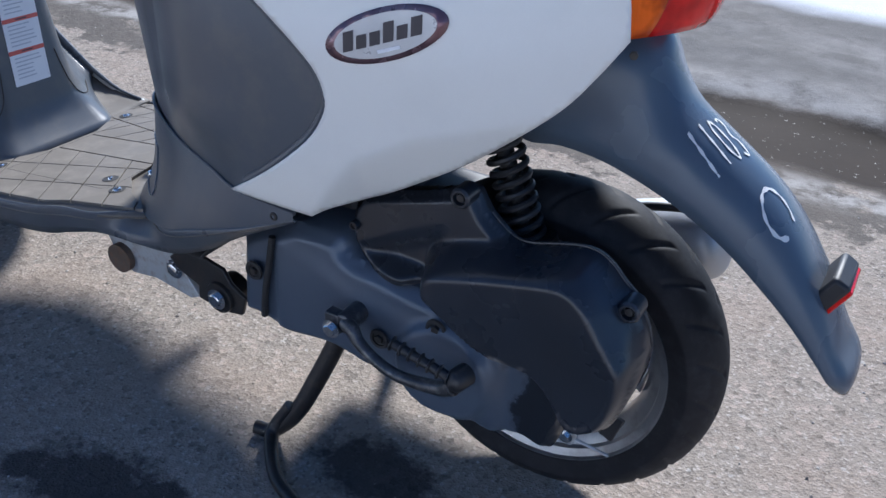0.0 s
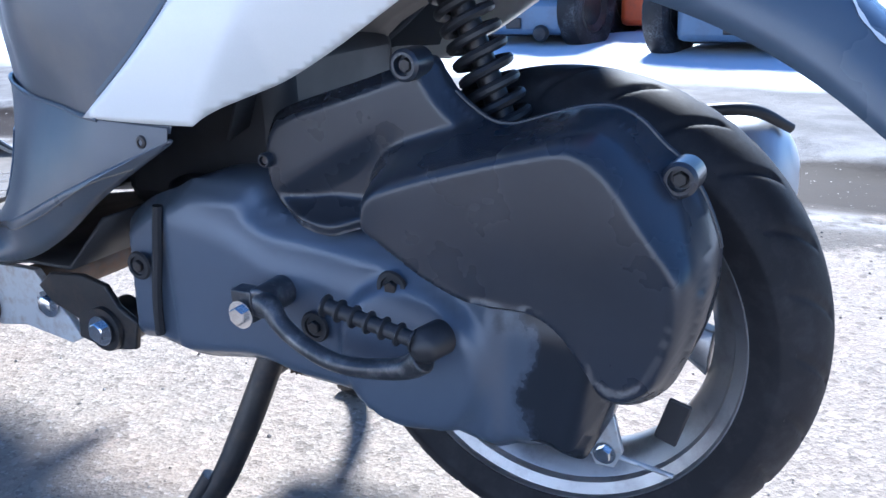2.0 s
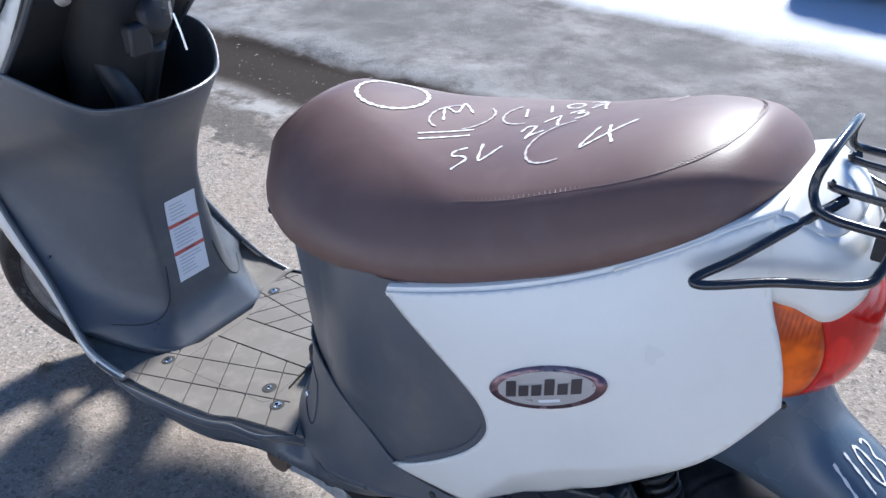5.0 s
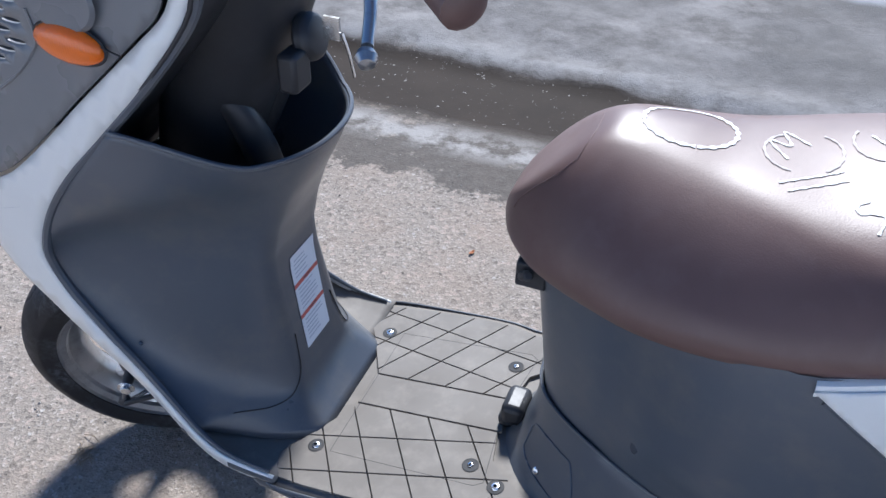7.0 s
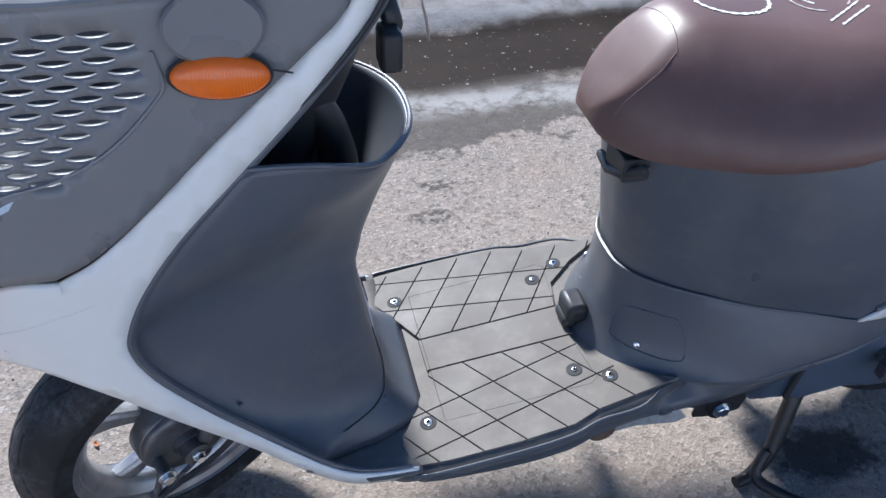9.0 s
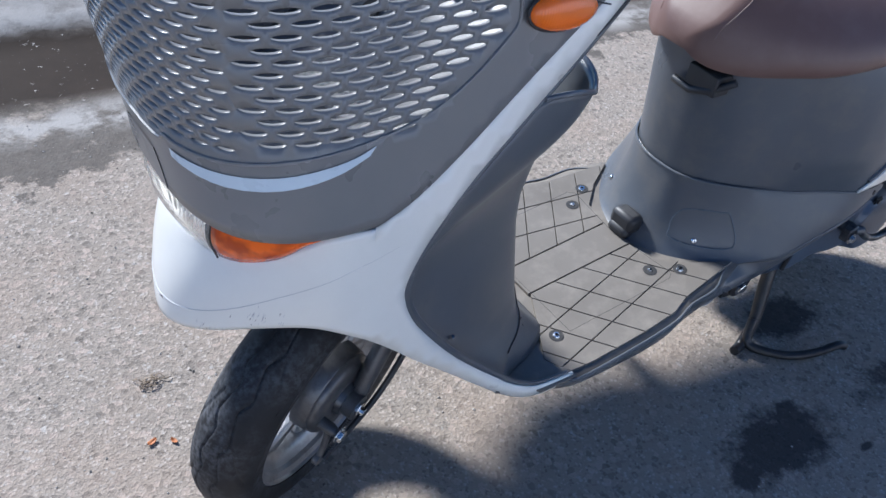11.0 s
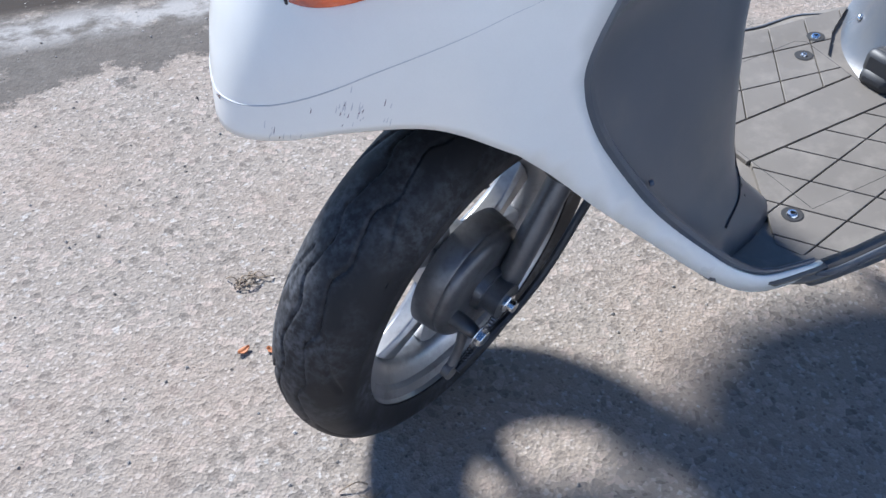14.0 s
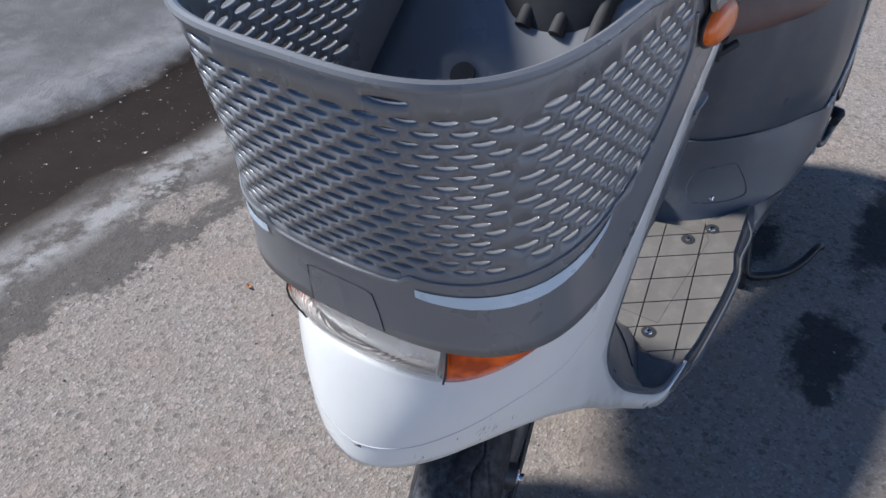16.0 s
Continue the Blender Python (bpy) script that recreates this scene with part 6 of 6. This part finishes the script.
for k, ch in enumerate("1103"):
    part("marker_character", marker(fender_tree, written(ch, (1.285 + 0.004 * k, -0.050 + 0.0155 * k), (0.002, 0.0125), (-0.036, 0.006)), "z", 0.0028), CHALK, rear_fender, "white hand-written character")
part("marker_ring", marker(fender_tree, [ring(1.338, -0.024, 0.017, 0.018, 40, 330)], "z", 0.0034), CHALK, rear_fender, "white marker loop")
mf = Matrix.Translation((1.397, 0.0, 0.364)) @ Matrix.Rotation(radians(28), 4, "Y")
part("rear_reflector", moved(box(0.008, 0, 0, 0.006, 0.052, 0.040), mf), RED_LENS, rear_fender, "red rear reflector", bevel=0.002)
part("reflector_housing", moved(box(-0.002, 0, 0, 0.018, 0.058, 0.046), mf), BLACK, rear_fender, bevel=0.004)
part("fender_bolt", hex_bolt((1.200, -0.066, 0.556), (0.3, -1, 0), 0.004, 0.003, False), DARK_STEEL, rear_fender)

# ---- rear rack ----
rack = new("rear_rack")
rack.parent = scooter
tagged(rack, "glossy black tubular rear rack")
for s in (-1, 1):
    part("rack_stay", tube([(1.188, s * 0.062, 0.742), (1.150, s * 0.110, 0.714), (1.127, s * 0.136, 0.700), (1.135, s * 0.138, 0.697), (1.180, s * 0.114, 0.704), (1.232, s * 0.082, 0.704), (1.243, s * 0.066, 0.712), (1.246, s * 0.050, 0.735)], 0.0040, 10, 60), RACK, rack)
    part("rack_lug", box(1.236, s * 0.028, 0.722, 0.012, 0.03, 0.034), BLACK, rack, "black rack mounting lug", bevel=0.002)
frame_pts = [(1.40, -0.072, 0.748), (1.25, -0.072, 0.746), (1.198, -0.070, 0.746), (1.183, -0.060, 0.752), (1.180, -0.054, 0.766), (1.184, -0.044, 0.784), (1.186, 0.0, 0.790), (1.184, 0.044, 0.784), (1.180, 0.054, 0.766), (1.183, 0.060, 0.752), (1.198, 0.070, 0.746), (1.25, 0.072, 0.746), (1.40, 0.072, 0.748), (1.415, 0.06, 0.748), (1.415, -0.06, 0.748)]
part("rack_frame", tube(frame_pts, 0.0040, 10, 120, True), RACK, rack)
for y in (-0.03, 0.03):
    part("rack_bar", tube([(1.186, y, 0.756), (1.21, y, 0.750), (1.412, y, 0.750)], 0.0034, 8, 12), RACK, rack)
part("rack_bar", tube([(1.255, -0.072, 0.742), (1.255, 0.072, 0.742)], 0.005, 8), RACK, rack)
part("rack_bar", tube([(1.150, -0.070, 0.735), (1.165, -0.055, 0.728), (1.188, -0.05, 0.738), (1.20, -0.03, 0.744)], 0.0048, 8, 14), RACK, rack)

# ---- badge on the side panel ----
side_tree = tree_of(side_panel)
TILT = math.atan2(0.037, 0.099)
CX, CZ = 1.0252, 0.5652


def on_side(pts, off):
    return [drape(side_tree, p, "y", off) for p in pts]


def badge_disc(a, b, off):
    v, f = filled(ellipse(CX, CZ, a, b, 40, TILT), 0.008)
    return on_side(v, off), f


badge = part("badge", badge_disc(0.0535, 0.0215, 0.0020), BADGE_RIM, side_panel, "oval plum and silver badge", thick=0.002)
part("badge_face", badge_disc(0.0445, 0.0172, 0.0030), BADGE_FACE, badge)


def badge_bar(a0, a1, b0, b1):
    c, s = math.cos(TILT), math.sin(TILT)
    pts = [(CX + a * c - b * s, CZ + a * s + b * c) for a, b in ((a0, b0), (a1, b0), (a1, b1), (a0, b1))]
    return on_side(pts, 0.0036), [(0, 1, 2, 3)]


def badge_stroke(a, low, high, thick):
    """One slanted bar of the badge's plain mark."""
    c, q = math.cos(TILT), math.sin(TILT)
    pts = [(a + 0.30 * low, low), (a + thick + 0.30 * low, low), (a + thick + 0.30 * high, high), (a + 0.30 * high, high)]
    return on_side([(CX + u * c - v * q, CZ + u * q + v * c) for u, v in pts], 0.0036), [(0, 1, 2, 3)]


for k, high in enumerate((0.0095, 0.0045, 0.0045, 0.0095, 0.0045, 0.0085)):
    part("badge_mark", badge_stroke(-0.0365 + k * 0.0120, -0.0062, high, 0.0094), INK, badge)
part("badge_mark", badge_bar(-0.009, 0.011, -0.0135, -0.0105), STICKER, badge)


# ---- parked machines behind the snow ----
PAINT_O = surface("orange_machine_paint", (0.60, 0.09, 0.02), (0.70, 0.13, 0.03), (0.35, 0.5), 3, 300, 0.05, dirt=(0.16, 0.12, 0.1), dirt_amount=0.4)
PAINT_B = surface("blue_grey_machine_paint", (0.10, 0.16, 0.24), (0.14, 0.20, 0.30), (0.35, 0.5), 3, 300, 0.05, dirt=(0.1, 0.1, 0.1), dirt_amount=0.4)


def garden_tractor(x, y, half, paint, top, label):
    """A small machine that faces the walk, with two narrow wheels in front."""
    root = new("garden_tractor")
    body = part("body", joined(box(x, y + 0.60, 0.17, 2 * half - 0.08, 1.1, 0.16)), paint, root, bevel=0.03)
    part("latch", box(x + 0.01, y + 0.045, 0.22, 0.045, 0.02, 0.06), BLACK, body, bevel=0.006)
    part("handle_plate", box(x, y + 0.045, 0.145, 0.08, 0.012, 0.05), BLACK, body, bevel=0.012)
    part("hood", box(x, y + 0.62, 0.315, 2 * half - 0.06, 1.1, 0.13), top, root, bevel=0.03)
    part("underframe", box(x, y + 0.62, 0.11, 2 * half - 0.14, 0.9, 0.08), BLACK, root, bevel=0.02)
    part("lamp", lathe([(0.0005, 0), (0.035, 0), (0.04, 0.02), (0.03, 0.04), (0.0005, 0.05)], toward((x + 0.5 * half, y + 0.05, 0.10), (0, -1, 0)), 20), BLACK, root)
    for s in (-1, 1):
        for wy in (0.22, 0.98):
            turn = Matrix.Translation((x + s * (half + 0.015), y + wy, 0.205)) @ Matrix.Rotation(radians(90 - (12 if wy < 0.5 else 0)), 4, "Z")
            w = part("wheel", lathe([(0.0005, -0.02), (0.11, -0.02), (0.12, -0.045), (0.165, -0.055), (0.195, -0.045), (0.205, -0.02), (0.207, 0.0), (0.205, 0.02), (0.195, 0.045), (0.165, 0.055), (0.12, 0.045), (0.0005, 0.03)], turn, 40), TYRE, root, "black ribbed tyre")
            part("rim", lathe([(0.0005, -0.045), (0.05, -0.045), (0.08, -0.03), (0.11, -0.046), (0.117, -0.04), (0.117, 0.04), (0.11, 0.046), (0.08, 0.03), (0.05, 0.045), (0.0005, 0.045)], turn, 30), DARK_STEEL, w)
    return tagged(root, label, "garden tractor", "parked machines")


garden_tractor(0.70, 3.05, 0.27, PAINT_B, PAINT_O, "blue garden tractor with orange hood parked on snow")
garden_tractor(-0.36, 3.30, 0.29, PAINT_B, PAINT_B, "blue-grey garden tractor parked on snow")
garden_tractor(0.17, 3.78, 0.20, PAINT_O, PAINT_O, "orange garden tractor parked behind the blue ones")
garden_tractor(-1.55, 3.7, 0.30, PAINT_B, PAINT_B, "blue-grey garden tractor parked on snow")


# ---- small things on the ground ----
LEAF = surface("dead_leaf", (0.30, 0.10, 0.03), (0.42, 0.17, 0.06), (0.6, 0.8), 60, 900, 0.2)
TWIG = surface("dry_grass", (0.20, 0.15, 0.10), (0.29, 0.23, 0.16), (0.7, 0.85), 60, 900, 0.2)
STONE = Nodes("gravel_grit")
info = STONE.n("ShaderNodeNewGeometry").outputs["Random Per Island"]
STONE.set(base=STONE.ramp(info, [(0.0, (0.09, 0.08, 0.07)), (0.45, (0.26, 0.24, 0.215)), (1.0, (0.46, 0.43, 0.39))]), rough=0.85)
rng = random.Random(11)


def leaf(x, y, size, turn):
    """A curled scrap of leaf."""
    rings = []
    for i, t in enumerate(np.linspace(-1, 1, 9)):
        w = 0.55 * math.sqrt(max(0.02, 1 - t * t)) * (1 + 0.2 * rng.uniform(-1, 1))
        rings.append([(t, w * k, 0.12 + 0.30 * t * t + 0.25 * abs(k)) for k in (-1, -0.5, 0, 0.5, 1)])
    m = Matrix.Translation((x, y, 0.0)) @ Matrix.Rotation(turn, 4, "Z") @ Matrix.Scale(size, 4)
    ob = part("dead_leaf", moved(loft(rings), m), LEAF, thick=0.0006)
    return tagged(ob, "small rust-brown scrap of leaf on the asphalt", "leaf", "litter on the ground")


def tuft(x, y, n):
    """A tangle of dry stalks."""
    geos = []
    for k in range(n):
        a, r = rng.uniform(0, 6.28), rng.uniform(0.006, 0.018)
        c = Vector((x + rng.gauss(0, 0.008), y + rng.gauss(0, 0.008), 0.002))
        d = Vector((math.cos(a), math.sin(a), 0)) * r
        geos.append(tube([c - d, c + Vector((rng.gauss(0, 0.003), rng.gauss(0, 0.003), rng.uniform(0.002, 0.007))), c + d], 0.0008, 5, 6))
    ob = part("grass_tuft", joined(*geos), TWIG)
    return tagged(ob, "tangle of dry brown stalks on the asphalt", "grass", "litter on the ground", "stuff")


for args in ((-0.136, 0.147, 0.008, 0.4), (-0.108, 0.135, 0.0065, 2.0), (0.30, 0.62, 0.008, 1.2)):
    leaf(*args)
tuft(-0.102, 0.256, 14)
tuft(-0.079, -0.100, 16)
verts, faces = [], []
for k in range(2600):
    x, y = rng.uniform(-0.9, 2.0), rng.uniform(-0.62, 1.05)
    r = 0.0008 + 0.0022 * rng.random() ** 3
    base = len(verts)
    spin = rng.uniform(0, 6.28)
    for dx, dy, dz in ((1, 0, 0.2), (0, 1, 0.25), (-1, 0, 0.2), (0, -1, 0.3), (0, 0, 1.0), (0, 0, -0.4)):
        f = r * rng.uniform(0.75, 1.3)
        verts.append((x + f * (dx * math.cos(spin) - dy * math.sin(spin)), y + f * (dx * math.sin(spin) + dy * math.cos(spin)), 0.0002 + f * 0.8 * dz))
    faces += [tuple(base + i for i in t) for t in ((0, 1, 4), (1, 2, 4), (2, 3, 4), (3, 0, 4), (1, 0, 5), (2, 1, 5), (3, 2, 5), (0, 3, 5))]
grit_ob = part("gravel", (verts, faces), STONE.mat, sharp=20)
tagged(grit_ob, "loose pale grit scattered over the asphalt", "gravel", kind="stuff")
